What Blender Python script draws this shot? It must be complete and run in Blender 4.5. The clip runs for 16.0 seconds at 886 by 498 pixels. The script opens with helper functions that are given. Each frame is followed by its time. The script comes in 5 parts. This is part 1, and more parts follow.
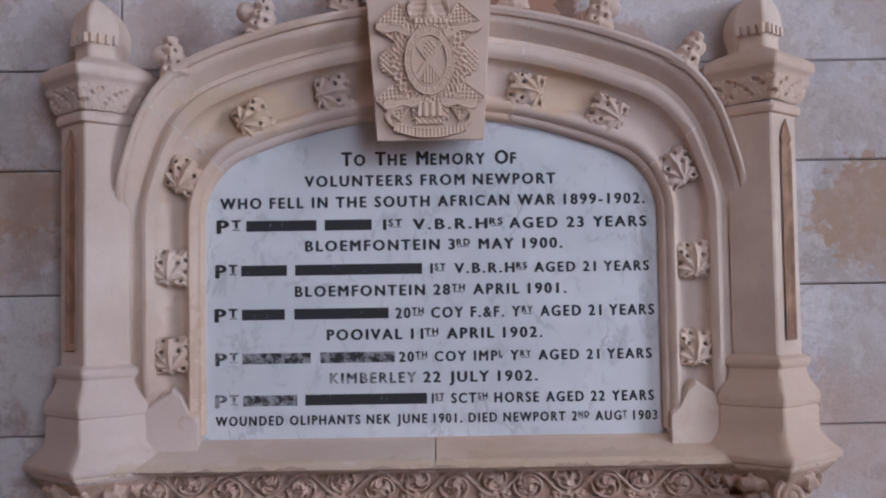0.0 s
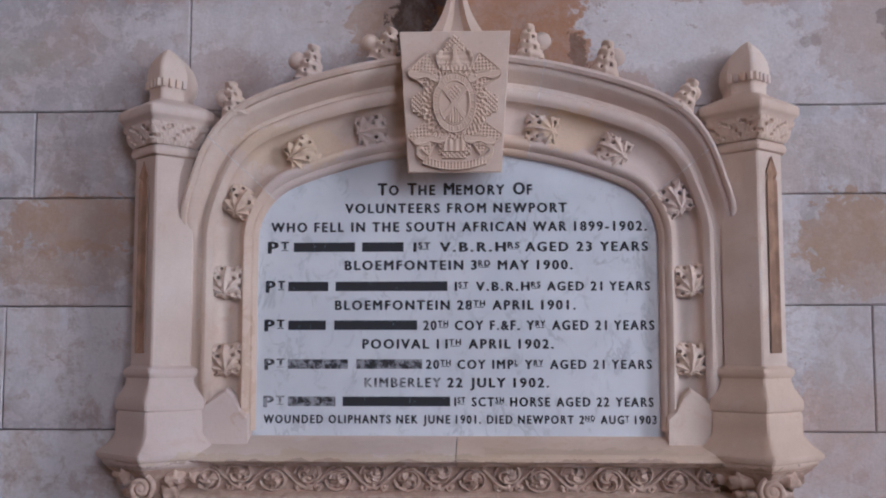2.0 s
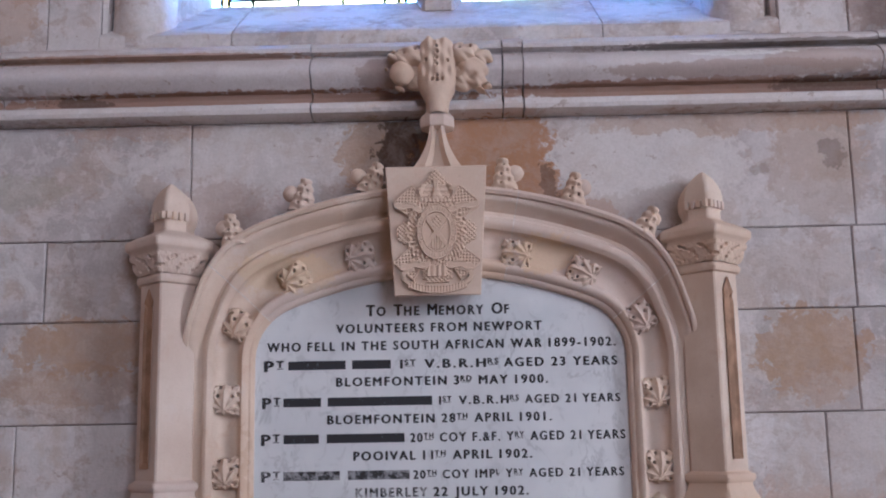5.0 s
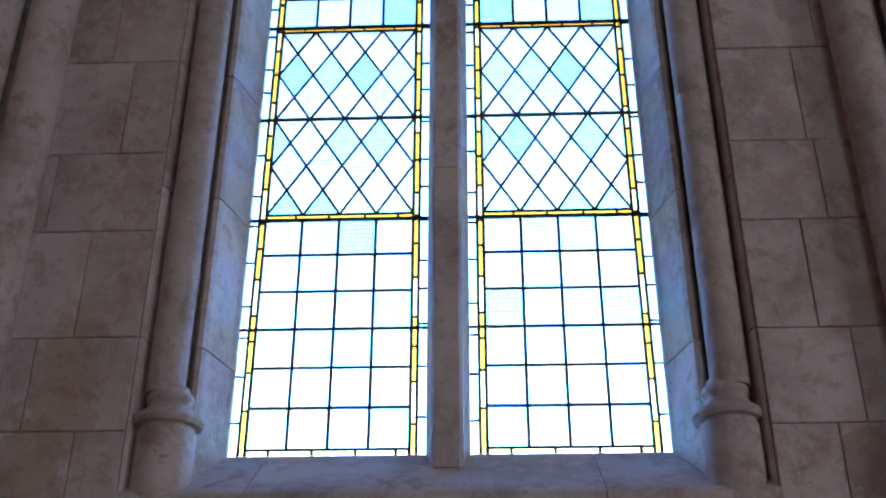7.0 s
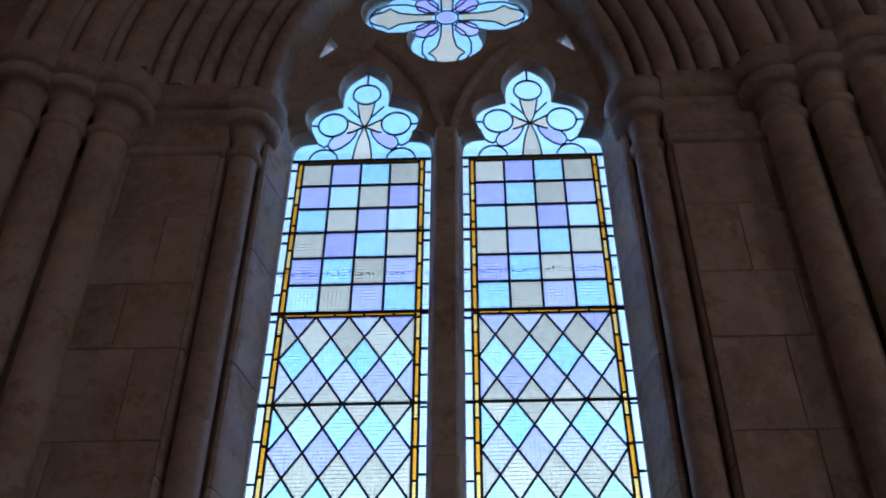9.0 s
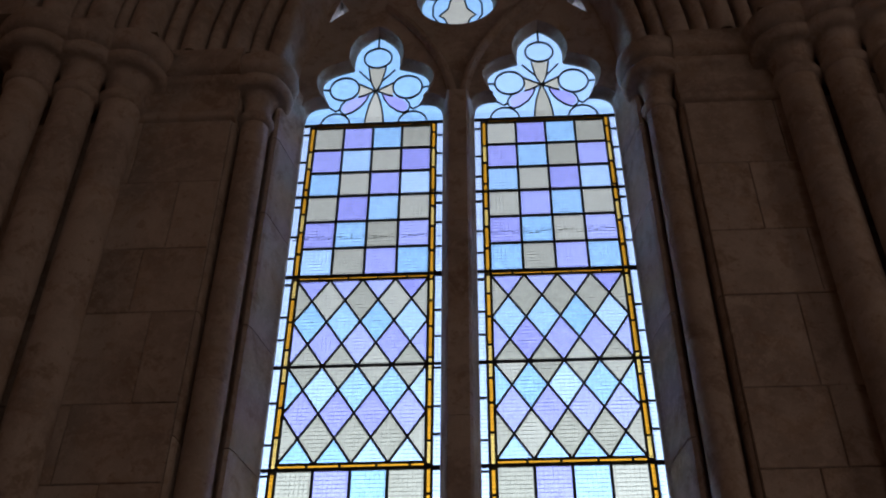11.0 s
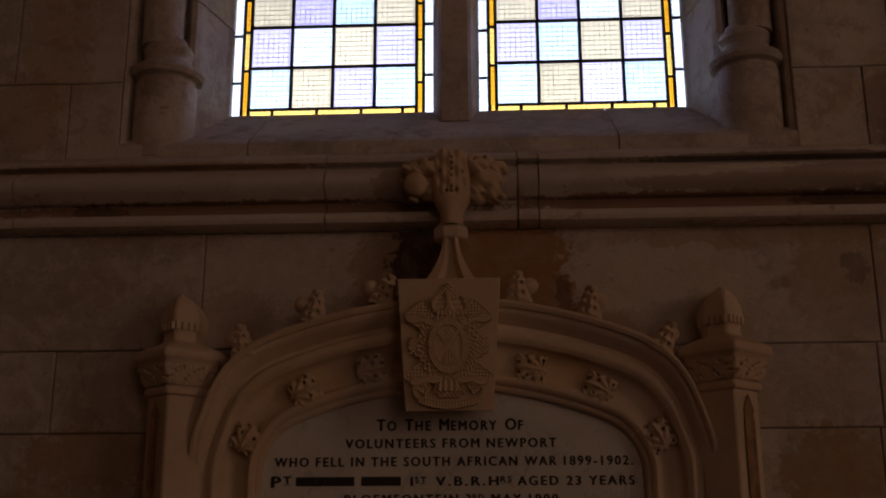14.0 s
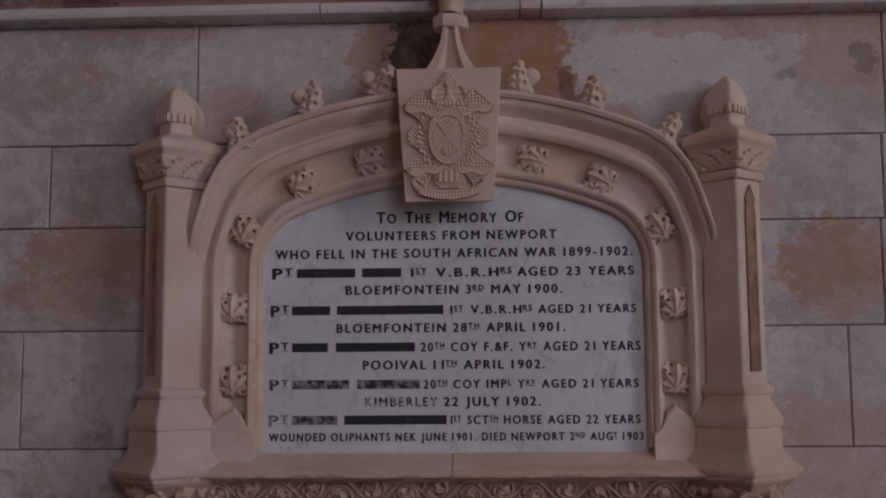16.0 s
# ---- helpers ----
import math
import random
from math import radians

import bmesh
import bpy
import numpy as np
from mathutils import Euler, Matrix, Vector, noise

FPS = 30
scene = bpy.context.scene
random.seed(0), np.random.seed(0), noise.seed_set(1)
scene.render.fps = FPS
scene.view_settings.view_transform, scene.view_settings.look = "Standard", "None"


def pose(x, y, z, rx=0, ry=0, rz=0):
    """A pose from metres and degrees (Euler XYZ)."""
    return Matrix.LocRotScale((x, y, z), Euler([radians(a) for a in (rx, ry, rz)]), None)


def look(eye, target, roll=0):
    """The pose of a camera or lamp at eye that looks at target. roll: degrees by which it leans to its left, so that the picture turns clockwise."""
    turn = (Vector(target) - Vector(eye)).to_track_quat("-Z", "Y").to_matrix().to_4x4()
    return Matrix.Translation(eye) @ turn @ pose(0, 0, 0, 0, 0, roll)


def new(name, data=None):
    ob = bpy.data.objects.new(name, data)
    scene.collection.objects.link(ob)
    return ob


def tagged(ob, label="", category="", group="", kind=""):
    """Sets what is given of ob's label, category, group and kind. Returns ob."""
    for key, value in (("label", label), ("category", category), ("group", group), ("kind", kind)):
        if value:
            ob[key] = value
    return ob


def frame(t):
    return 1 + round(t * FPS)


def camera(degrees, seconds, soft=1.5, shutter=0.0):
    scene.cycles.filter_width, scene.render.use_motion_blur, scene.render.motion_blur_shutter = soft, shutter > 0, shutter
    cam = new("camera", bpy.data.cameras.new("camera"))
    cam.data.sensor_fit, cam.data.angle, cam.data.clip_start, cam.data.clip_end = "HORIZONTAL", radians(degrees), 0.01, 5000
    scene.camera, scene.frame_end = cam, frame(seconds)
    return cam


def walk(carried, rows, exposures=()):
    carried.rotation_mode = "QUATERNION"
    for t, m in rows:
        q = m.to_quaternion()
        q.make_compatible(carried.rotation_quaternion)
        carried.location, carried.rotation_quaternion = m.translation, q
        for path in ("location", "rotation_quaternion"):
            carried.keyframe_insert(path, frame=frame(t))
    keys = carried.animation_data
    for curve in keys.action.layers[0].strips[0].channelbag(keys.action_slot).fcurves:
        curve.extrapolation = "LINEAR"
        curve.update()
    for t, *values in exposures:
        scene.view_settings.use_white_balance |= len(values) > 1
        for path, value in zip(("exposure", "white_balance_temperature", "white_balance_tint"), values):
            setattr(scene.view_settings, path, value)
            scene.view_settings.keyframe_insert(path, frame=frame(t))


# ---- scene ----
cam = camera(44.0, 16.0, soft=2.0)
PATH = [
    (0, (0.009, -2.194, 1.61), (0.02, -0.197, 1.709), -0.9),
    (0.5, (0.048, -2.24, 1.601), (0.05, -0.242, 1.698), -1.2),
    (1, (0.111, -2.31, 1.588), (0.078, -0.313, 1.696), -0.1),
    (1.5, (0.145, -2.398, 1.572), (0.018, -0.406, 1.703), -0.2),
    (2, (0.077, -2.468, 1.53), (-0.011, -0.479, 1.72), 0.0),
    (2.5, (0.011, -2.537, 1.509), (-0.041, -0.551, 1.736), -0.3),
    (3, (-0.003, -2.581, 1.504), (0.007, -0.595, 1.739), -0.4),
    (5.5, (0.096, -2.698, 1.593), (0.04, -0.756, 2.07), -0.7),
    (6, (0.119, -2.733, 1.636), (0.043, -0.843, 2.286), 0.2),
    (6.5, (0.114, -2.778, 1.718), (0.042, -0.961, 2.551), -0.0),
    (7, (0.114, -2.822, 1.802), (0.044, -1.071, 2.766), 0.1),
    (7.5, (0.114, -2.838, 1.831), (0.049, -1.165, 2.925), -0.2),
    (8, (0.12, -2.839, 1.859), (0.06, -1.243, 3.063), 0.1),
    (8.5, (0.123, -2.851, 1.867), (0.065, -1.325, 3.158), 0.3),
    (9.0, (0.124, -2.846, 1.866), (0.062, -1.376, 3.222), 0.32),
    (9.5, (0.124, -2.846, 1.866), (0.056, -1.422, 3.270), 0.34),
    (10.0, (0.124, -2.846, 1.866), (0.049, -1.447, 3.295), 0.36),
    (10.4, (0.124, -2.846, 1.866), (0.044, -1.437, 3.285), 0.38),
    (10.8, (0.124, -2.83, 1.854), (0.037, -1.37, 3.218), 0.4),
    (11, (0.131, -2.848, 1.842), (0.041, -1.339, 3.152), 0.4),
    (11.5, (0.106, -2.81, 1.805), (0.026, -1.188, 2.973), -0.1),
    (12, (0.097, -2.762, 1.765), (0.024, -1.054, 2.803), -0.5),
    (12.5, (0.105, -2.716, 1.711), (0.022, -0.926, 2.598), -0.3),
    (13, (0.105, -2.682, 1.685), (0.015, -0.83, 2.435), -0.4),
    (13.5, (0.103, -2.655, 1.65), (0.011, -0.764, 2.297), -0.4),
    (14, (0.103, -2.637, 1.609), (0.013, -0.711, 2.141), -0.2),
    (14.5, (0.093, -2.618, 1.587), (0.012, -0.672, 2.042), -0.5),
    (15, (0.092, -2.61, 1.56), (0.008, -0.648, 1.939), -0.4),
    (15.5, (0.093, -2.607, 1.547), (0.009, -0.631, 1.845), -0.6),
    (16, (0.094, -2.593, 1.528), (0.005, -0.608, 1.756), -0.4),
]
LIGHT = [(0, 6.5, 3850, -2), (1.5, 6.53, 3850, -2), (3, 6.6, 3850, -2), (5.5, 6.5, 4050, -1), (6, 6.2, 4150, 0), (6.5, 5.45, 4300, 1), (7, 4.72, 4350, -1), (8, 3.68, 4950, 4),
         (8.5, 3.32, 5150, 6), (9.5, 2.9, 5600, 9), (10.8, 2.75, 6200, 12), (12, 2.52, 7700, 18), (12.5, 2.42, 8200, 22), (13.5, 2.45, 8500, 24), (14, 2.8, 7900, 22), (14.5, 4.3, 6700, 22), (15, 4.7, 5450, 13), (16, 5.29, 4270, 5)]
walk(cam, [(t, look(eye, target, roll)) for t, eye, target, roll in PATH], LIGHT)

# ---------- world, sun, large lights ----------
world = bpy.data.worlds.new("sky")
scene.world = world
world.use_nodes = True
wn = world.node_tree
sky = wn.nodes.new("ShaderNodeTexSky")
sky.sky_type, sky.sun_disc = "NISHITA", False
sky.sun_elevation, sky.sun_rotation = radians(52), radians(172)
sky.air_density, sky.dust_density, sky.ozone_density = 1.0, 4.2, 0.7
wn.nodes["Background"].inputs["Strength"].default_value = 0.14
# thin haze: paler and brighter towards the horizon, a darker blue overhead
way = wn.nodes.new("ShaderNodeTexCoord")
part_z = wn.nodes.new("ShaderNodeSeparateXYZ")
haze = wn.nodes.new("ShaderNodeMapRange")
haze.interpolation_type = "SMOOTHSTEP"
veil = wn.nodes.new("ShaderNodeMix")
veil.data_type, veil.blend_type = "RGBA", "MULTIPLY"
veil.inputs["Factor"].default_value = 1.0
tone = wn.nodes.new("ShaderNodeMix")
tone.data_type = "RGBA"
tone.inputs[6].default_value, tone.inputs[7].default_value = (1.80, 1.60, 1.48, 1.0), (0.93, 0.80, 0.76, 1.0)
zenith = wn.nodes.new("ShaderNodeMapRange")
fade = wn.nodes.new("ShaderNodeVectorMath")
fade.operation = "SCALE"
for ramp, lows in ((haze, (0.15, 0.72, 0.0, 1.0)), (zenith, (0.74, 1.0, 1.0, 0.45))):
    for key, v in zip(("From Min", "From Max", "To Min", "To Max"), lows):
        ramp.inputs[key].default_value = v
wn.links.new(way.outputs["Generated"], part_z.inputs[0])
wn.links.new(part_z.outputs["Z"], haze.inputs["Value"])
wn.links.new(haze.outputs["Result"], tone.inputs["Factor"])
wn.links.new(sky.outputs["Color"], veil.inputs[6])
wn.links.new(tone.outputs[2], veil.inputs[7])
wn.links.new(part_z.outputs["Z"], zenith.inputs["Value"])
wn.links.new(veil.outputs[2], fade.inputs[0])
wn.links.new(zenith.outputs["Result"], fade.inputs["Scale"])
wn.links.new(fade.outputs["Vector"], wn.nodes["Background"].inputs["Color"])

sun = new("sun", bpy.data.lights.new("sun", "SUN"))
sun.data.energy, sun.data.angle, sun.data.color = 2.0, radians(1.0), (1.0, 0.95, 0.88)
sun.matrix_world = look((0.7, -5.0, 6.46), (0, 0, 0))


def area_lamp(name, eye, target, w, h, watts, colour, spread=180):
    """Area light at an opening of the room, for the sky light outside or as fill."""
    lamp = new(name, bpy.data.lights.new(name, "AREA"))
    lamp.data.shape, lamp.data.size, lamp.data.size_y = "RECTANGLE", w, h
    lamp.data.energy, lamp.data.color, lamp.data.spread = watts, colour, radians(spread)
    lamp.matrix_world = look(eye, target)
    return lamp


area_lamp("side_window_light", (7.85, -5.2, 3.2), (-1.4, -0.4, 1.6), 3.0, 4.2, 3.5, (1.0, 0.66, 0.46), 120)
area_lamp("back_window_light", (2.4, -7.9, 3.4), (-0.8, 0, 2.0), 3.0, 3.6, 3.5, (1.0, 0.68, 0.49))
# added warm fill for the upper wall, no known source there
area_lamp("west_fill_light", (-5.9, -4.2, 6.6), (0, 0, 4.6), 2.0, 2.6, 0.38, (1.0, 0.48, 0.27), 75)


# ---------- materials ----------
class Nodes:
    """Short writing of node materials."""

    def __init__(self, name):
        self.mat = bpy.data.materials.new(name)
        self.mat.use_nodes = True
        self.t = self.mat.node_tree
        self.bsdf = self.t.nodes["Principled BSDF"]
        self.pos = self.t.nodes.new("ShaderNodeNewGeometry").outputs["Position"]
        self.flake = None
        self.info = self.t.nodes.new("ShaderNodeObjectInfo")

    def link(self, a, b):
        self.t.links.new(a, b)

    def put(self, socket, v):
        if isinstance(v, bpy.types.NodeSocket):
            self.link(v, socket)
        else:
            socket.default_value = v

    def noise(self, scale, detail=4.0, rough=0.55, vec=None, distortion=0.0):
        n = self.t.nodes.new("ShaderNodeTexNoise")
        n.inputs["Scale"].default_value, n.inputs["Detail"].default_value = scale, detail
        n.inputs["Roughness"].default_value, n.inputs["Distortion"].default_value = rough, distortion
        self.link(vec or self.pos, n.inputs["Vector"])
        return n.outputs["Fac"]

    def ramp(self, fac, lo, hi, a=0.0, b=1.0):
        n = self.t.nodes.new("ShaderNodeMapRange")
        n.interpolation_type = "SMOOTHSTEP"
        self.put(n.inputs["Value"], fac)
        for key, v in (("From Min", lo), ("From Max", hi), ("To Min", a), ("To Max", b)):
            n.inputs[key].default_value = v
        return n.outputs["Result"]

    def math(self, op, a, b=0.0):
        n = self.t.nodes.new("ShaderNodeMath")
        n.operation = op
        self.put(n.inputs[0], a)
        self.put(n.inputs[1], b)
        return n.outputs[0]

    def vmath(self, op, a, b):
        n = self.t.nodes.new("ShaderNodeVectorMath")
        n.operation = op
        self.put(n.inputs[0], a)
        self.put(n.inputs[1], b)
        return n.outputs["Value"] if op in ("LENGTH", "DISTANCE", "DOT_PRODUCT") else n.outputs["Vector"]

    def mix(self, fac, a, b, blend="MIX"):
        n = self.t.nodes.new("ShaderNodeMix")
        n.data_type, n.blend_type = "RGBA", blend
        self.put(n.inputs["Factor"], fac)
        for key, v in (("A", a), ("B", b)):
            self.put([s for s in n.inputs if s.name == key and s.type == "RGBA"][0], v if isinstance(v, bpy.types.NodeSocket) else (*v, 1.0))
        return [s for s in n.outputs if s.type == "RGBA"][0]

    def bump(self, height, strength, distance):
        n = self.t.nodes.new("ShaderNodeBump")
        n.inputs["Strength"].default_value, n.inputs["Distance"].default_value = strength, distance
        self.put(n.inputs["Height"], height)
        self.link(n.outputs["Normal"], self.bsdf.inputs["Normal"])

    def done(self, colour, rough=0.85):
        self.put(self.bsdf.inputs["Base Color"], colour if isinstance(colour, bpy.types.NodeSocket) else (*colour, 1.0))
        self.put(self.bsdf.inputs["Roughness"], rough)
        self.bsdf.inputs["Specular IOR Level"].default_value = 0.25
        return self.mat

    def soft_blot(self, x, z, rx, rz, warp):
        """A soft-edged blot on the wall round (x, z)."""
        p = self.vmath("ADD", self.pos, warp)
        d = self.vmath("MULTIPLY", self.vmath("SUBTRACT", p, (x, 0, z)), (1 / rx, 0.0, 1 / rz))
        far = self.vmath("LENGTH", d, (0, 0, 0))
        if self.flake is not None:
            far = self.math("ADD", far, self.flake)
        return self.ramp(far, 0.90, 1.03, 1.0, 0.0)


def wall_stone():
    m = Nodes("weathered_ashlar")
    shift = m.vmath("ADD", m.pos, m.vmath("MULTIPLY", (7.0, 5.0, 9.0), m.info.outputs["Random"]))
    wob = m.t.nodes.new("ShaderNodeTexNoise")
    wob.inputs["Scale"].default_value, wob.inputs["Detail"].default_value = 8.0, 8.0
    m.link(m.pos, wob.inputs["Vector"])
    wob.inputs["Roughness"].default_value = 0.72
    warp = m.vmath("MULTIPLY", m.vmath("SUBTRACT", wob.outputs["Color"], (0.5, 0.5, 0.5)), (0.15, 0.0, 0.12))
    thin = m.vmath("MULTIPLY", warp, (2.5, 0.0, 0.10))
    big, mid, fine = m.noise(2.6, 6, 0.62, shift, 0.3), m.noise(5, 7, 0.66, shift, 0.5), m.noise(140, 4, 0.7)
    c = m.mix(m.ramp(big, 0.38, 0.60), (0.45, 0.42, 0.42), (0.68, 0.655, 0.655))
    c = m.mix(m.ramp(mid, 0.50, 0.63, 0, 0.62), c, (0.51, 0.42, 0.345))
    c = m.mix(m.ramp(m.noise(6.5, 8, 0.72, m.vmath("ADD", shift, (3.0, 1.0, 8.0)), 0.6), 0.55, 0.62, 0, 0.7), c, (0.70, 0.68, 0.67))
    c = m.mix(m.ramp(m.noise(4.0, 8, 0.7, m.vmath("ADD", shift, (9.0, 4.0, 2.0)), 0.5), 0.55, 0.64, 0, 0.65), c, (0.31, 0.24, 0.19))
    tone = m.ramp(m.info.outputs["Random"], 0.0, 1.0, 0.0, 0.35)
    c = m.mix(tone, c, (0.40, 0.355, 0.335))
    c = m.mix(m.ramp(m.noise(38, 5, 0.75, None, 0.5), 0.63, 0.72, 0, 0.4), c, (0.27, 0.21, 0.17))
    c = m.mix(m.ramp(m.noise(26, 6, 0.7, shift, 0.3), 0.50, 0.58, 0.0, 0.45), c, (0.68, 0.635, 0.63))
    c = m.mix(m.ramp(m.noise(15, 6, 0.7, m.vmath("ADD", shift, (1.0, 6.0, 3.0)), 0.3), 0.55, 0.64, 0.0, 0.5), c, (0.38, 0.29, 0.24))
    uneven = m.ramp(m.noise(17, 6, 0.7, None, 0.6), 0.40, 0.60, 1.0, 0.80)
    m.flake = m.math("MULTIPLY", m.math("SUBTRACT", m.noise(34, 5, 0.65, None, 0.4), 0.5), 1.5)
    brown, dark, ochre, pale = (0.37, 0.205, 0.105), (0.06, 0.036, 0.028), (0.41, 0.28, 0.175), (0.65, 0.62, 0.60)
    # flaked limewash, damp and rust marks
    for x, z, rx, rz, colour, k in (
        (0.52, 2.27, 0.27, 0.11, pale, 0.75), (-0.45, 2.30, 0.26, 0.10, pale, 0.45), (-0.15, 2.30, 0.10, 0.10, ochre, 0.75), (-0.07, 2.29, 0.085, 0.13, dark, 0.93),
        (0.13, 2.32, 0.17, 0.10, brown, 0.95), (0.20, 2.20, 0.12, 0.10, brown, 0.94), (0.35, 2.12, 0.12, 0.06, brown, 0.75), (0.27, 2.20, 0.025, 0.06, dark, 0.6), (0.90, 1.775, 0.14, 0.12, ochre, 0.8),
        (-0.86, 1.83, 0.19, 0.07, ochre, 0.75), (-0.92, 1.73, 0.24, 0.05, ochre, 0.45), (0.96, 2.30, 0.12, 0.10, ochre, 0.4), (-0.55, 2.12, 0.17, 0.12, (0.40, 0.32, 0.28), 0.55),
        (-1.05, 2.95, 0.10, 0.25, ochre, 0.45), (-1.12, 2.72, 0.10, 0.12, ochre, 0.5), (1.12, 2.70, 0.09, 0.10, (0.34, 0.25, 0.20), 0.6), (-1.1, 2.22, 0.2, 0.05, (0.36, 0.34, 0.26), 0.4), (0.80, 1.33, 0.5, 0.14, (0.50, 0.34, 0.24), 0.45), (-0.75, 2.375, 0.2, 0.03, brown, 0.35),
        (0.78, 2.36, 0.40, 0.035, (0.42, 0.30, 0.21), 0.6), (0.95, 2.22, 0.13, 0.11, (0.44, 0.37, 0.32), 0.55), (0.99, 2.27, 0.04, 0.035, dark, 0.45), (0.56, 2.14, 0.20, 0.07, (0.44, 0.39, 0.36), 0.55),
        (0.84, 1.98, 0.22, 0.07, (0.47, 0.41, 0.37), 0.45), (0.80, 2.24, 0.03, 0.02, (0.25, 0.20, 0.16), 0.5), (1.02, 1.52, 0.25, 0.22, (0.50, 0.45, 0.42), 0.4), (-0.72, 2.22, 0.05, 0.03, (0.36, 0.28, 0.22), 0.5)):
        c = m.mix(m.math("MULTIPLY", m.soft_blot(x, z, rx, rz, warp), m.math("MULTIPLY", uneven, k)), c, colour)
    # string course bands: stains plus painted shade in the hollows, painted light on rolls
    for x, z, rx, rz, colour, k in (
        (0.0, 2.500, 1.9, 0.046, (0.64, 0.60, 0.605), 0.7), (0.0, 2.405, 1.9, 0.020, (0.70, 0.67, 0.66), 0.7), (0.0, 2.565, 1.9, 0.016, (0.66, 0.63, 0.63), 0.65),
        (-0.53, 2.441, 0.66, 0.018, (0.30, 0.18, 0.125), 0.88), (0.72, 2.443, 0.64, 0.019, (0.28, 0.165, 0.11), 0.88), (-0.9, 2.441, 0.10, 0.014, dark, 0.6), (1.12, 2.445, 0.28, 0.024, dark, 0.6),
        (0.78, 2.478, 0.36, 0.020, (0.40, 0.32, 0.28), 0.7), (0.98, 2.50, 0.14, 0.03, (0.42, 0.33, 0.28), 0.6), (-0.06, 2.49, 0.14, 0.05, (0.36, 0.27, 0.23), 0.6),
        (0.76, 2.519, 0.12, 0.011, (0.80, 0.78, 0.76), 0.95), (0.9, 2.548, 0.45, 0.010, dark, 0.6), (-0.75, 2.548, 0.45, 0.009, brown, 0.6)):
        c = m.mix(m.math("MULTIPLY", m.soft_blot(x, z, rx, rz, thin), k), c, colour)
    flecks = m.math("MULTIPLY", m.ramp(m.noise(36, 4, 0.6, m.vmath("ADD", shift, (5.0, 2.0, 1.0)), 0.2), 0.635, 0.67, 0, 0.6), m.ramp(m.noise(5, 3, 0.5), 0.45, 0.6))
    c = m.mix(flecks, c, (0.32, 0.25, 0.20))
    c = m.mix(m.ramp(fine, 0.35, 0.75, 0.0, 0.2), c, (0.30, 0.26, 0.23))
    m.bump(m.math("ADD", m.math("MULTIPLY", fine, 0.25), m.noise(24, 6, 0.7, shift)), 0.5, 0.008)
    return m.done(c, 0.9)


def carved_stone():
    m = Nodes("cream_sandstone")
    big, mid, fine = m.noise(4.0, 4, 0.55), m.noise(16, 6, 0.6, None, 0.6), m.noise(260, 3, 0.7)
    c = m.mix(m.ramp(big, 0.38, 0.66), (0.615, 0.50, 0.395), (0.75, 0.645, 0.535))
    c = m.mix(m.ramp(mid, 0.55, 0.75, 0, 0.5), c, (0.56, 0.38, 0.25))
    c = m.mix(m.ramp(m.noise(11, 5, 0.6, m.vmath("ADD", m.pos, (4.0, 2.0, 7.0))), 0.60, 0.72, 0, 0.45), c, (0.74, 0.67, 0.61))
    c = m.mix(m.ramp(m.info.outputs["Random"], 0.45, 1.0, 0, 0.55), c, (0.62, 0.535, 0.50))
    c = m.mix(m.ramp(m.info.outputs["Random"], 0.45, 0.0, 0, 0.35), c, (0.68, 0.50, 0.33))
    wob = m.t.nodes.new("ShaderNodeTexNoise")
    wob.inputs["Scale"].default_value, wob.inputs["Detail"].default_value = 14.0, 5.0
    m.link(m.pos, wob.inputs["Vector"])
    warp = m.vmath("MULTIPLY", m.vmath("SUBTRACT", wob.outputs["Color"], (0.5, 0.5, 0.5)), (0.16, 0.0, 0.05))
    m.flake = m.math("MULTIPLY", m.math("SUBTRACT", m.noise(60, 5, 0.7), 0.5), 1.6)
    # sill: yellowed edge, darker line below the nose; yellow-brown marks on arch and jamb
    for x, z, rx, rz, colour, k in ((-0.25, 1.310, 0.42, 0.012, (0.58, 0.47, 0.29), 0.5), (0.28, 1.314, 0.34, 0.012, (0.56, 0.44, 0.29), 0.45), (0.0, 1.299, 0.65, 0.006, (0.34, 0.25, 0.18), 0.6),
                                    (-0.36, 1.99, 0.12, 0.05, (0.66, 0.52, 0.33), 0.6), (0.25, 2.02, 0.08, 0.05, (0.66, 0.50, 0.30), 0.6), (-0.46, 1.50, 0.012, 0.14, (0.55, 0.40, 0.27), 0.5)):
        c = m.mix(m.math("MULTIPLY", m.soft_blot(x, z, rx, rz, warp), k), c, colour)
    c = m.mix(m.ramp(m.noise(48, 6, 0.75), 0.60, 0.72, 0, 0.35), c, (0.44, 0.32, 0.23))
    c = m.mix(m.ramp(fine, 0.4, 0.8, 0.0, 0.2), c, (0.40, 0.29, 0.21))
    m.bump(m.math("ADD", m.math("MULTIPLY", fine, 0.3), mid), 0.22, 0.003)
    return m.done(c, 0.82)


def dusty_carving():
    m = Nodes("dusty_sandstone")
    mid, fine = m.noise(30, 6, 0.65, None, 0.6), m.noise(260, 3, 0.7)
    c = m.mix(m.ramp(mid, 0.38, 0.62), (0.46, 0.335, 0.25), (0.60, 0.465, 0.36))
    c = m.mix(m.ramp(m.noise(60, 5, 0.7), 0.58, 0.72, 0, 0.6), c, (0.26, 0.18, 0.13))
    m.bump(m.math("ADD", m.math("MULTIPLY", fine, 0.3), mid), 0.3, 0.003)
    return m.done(c, 0.88)


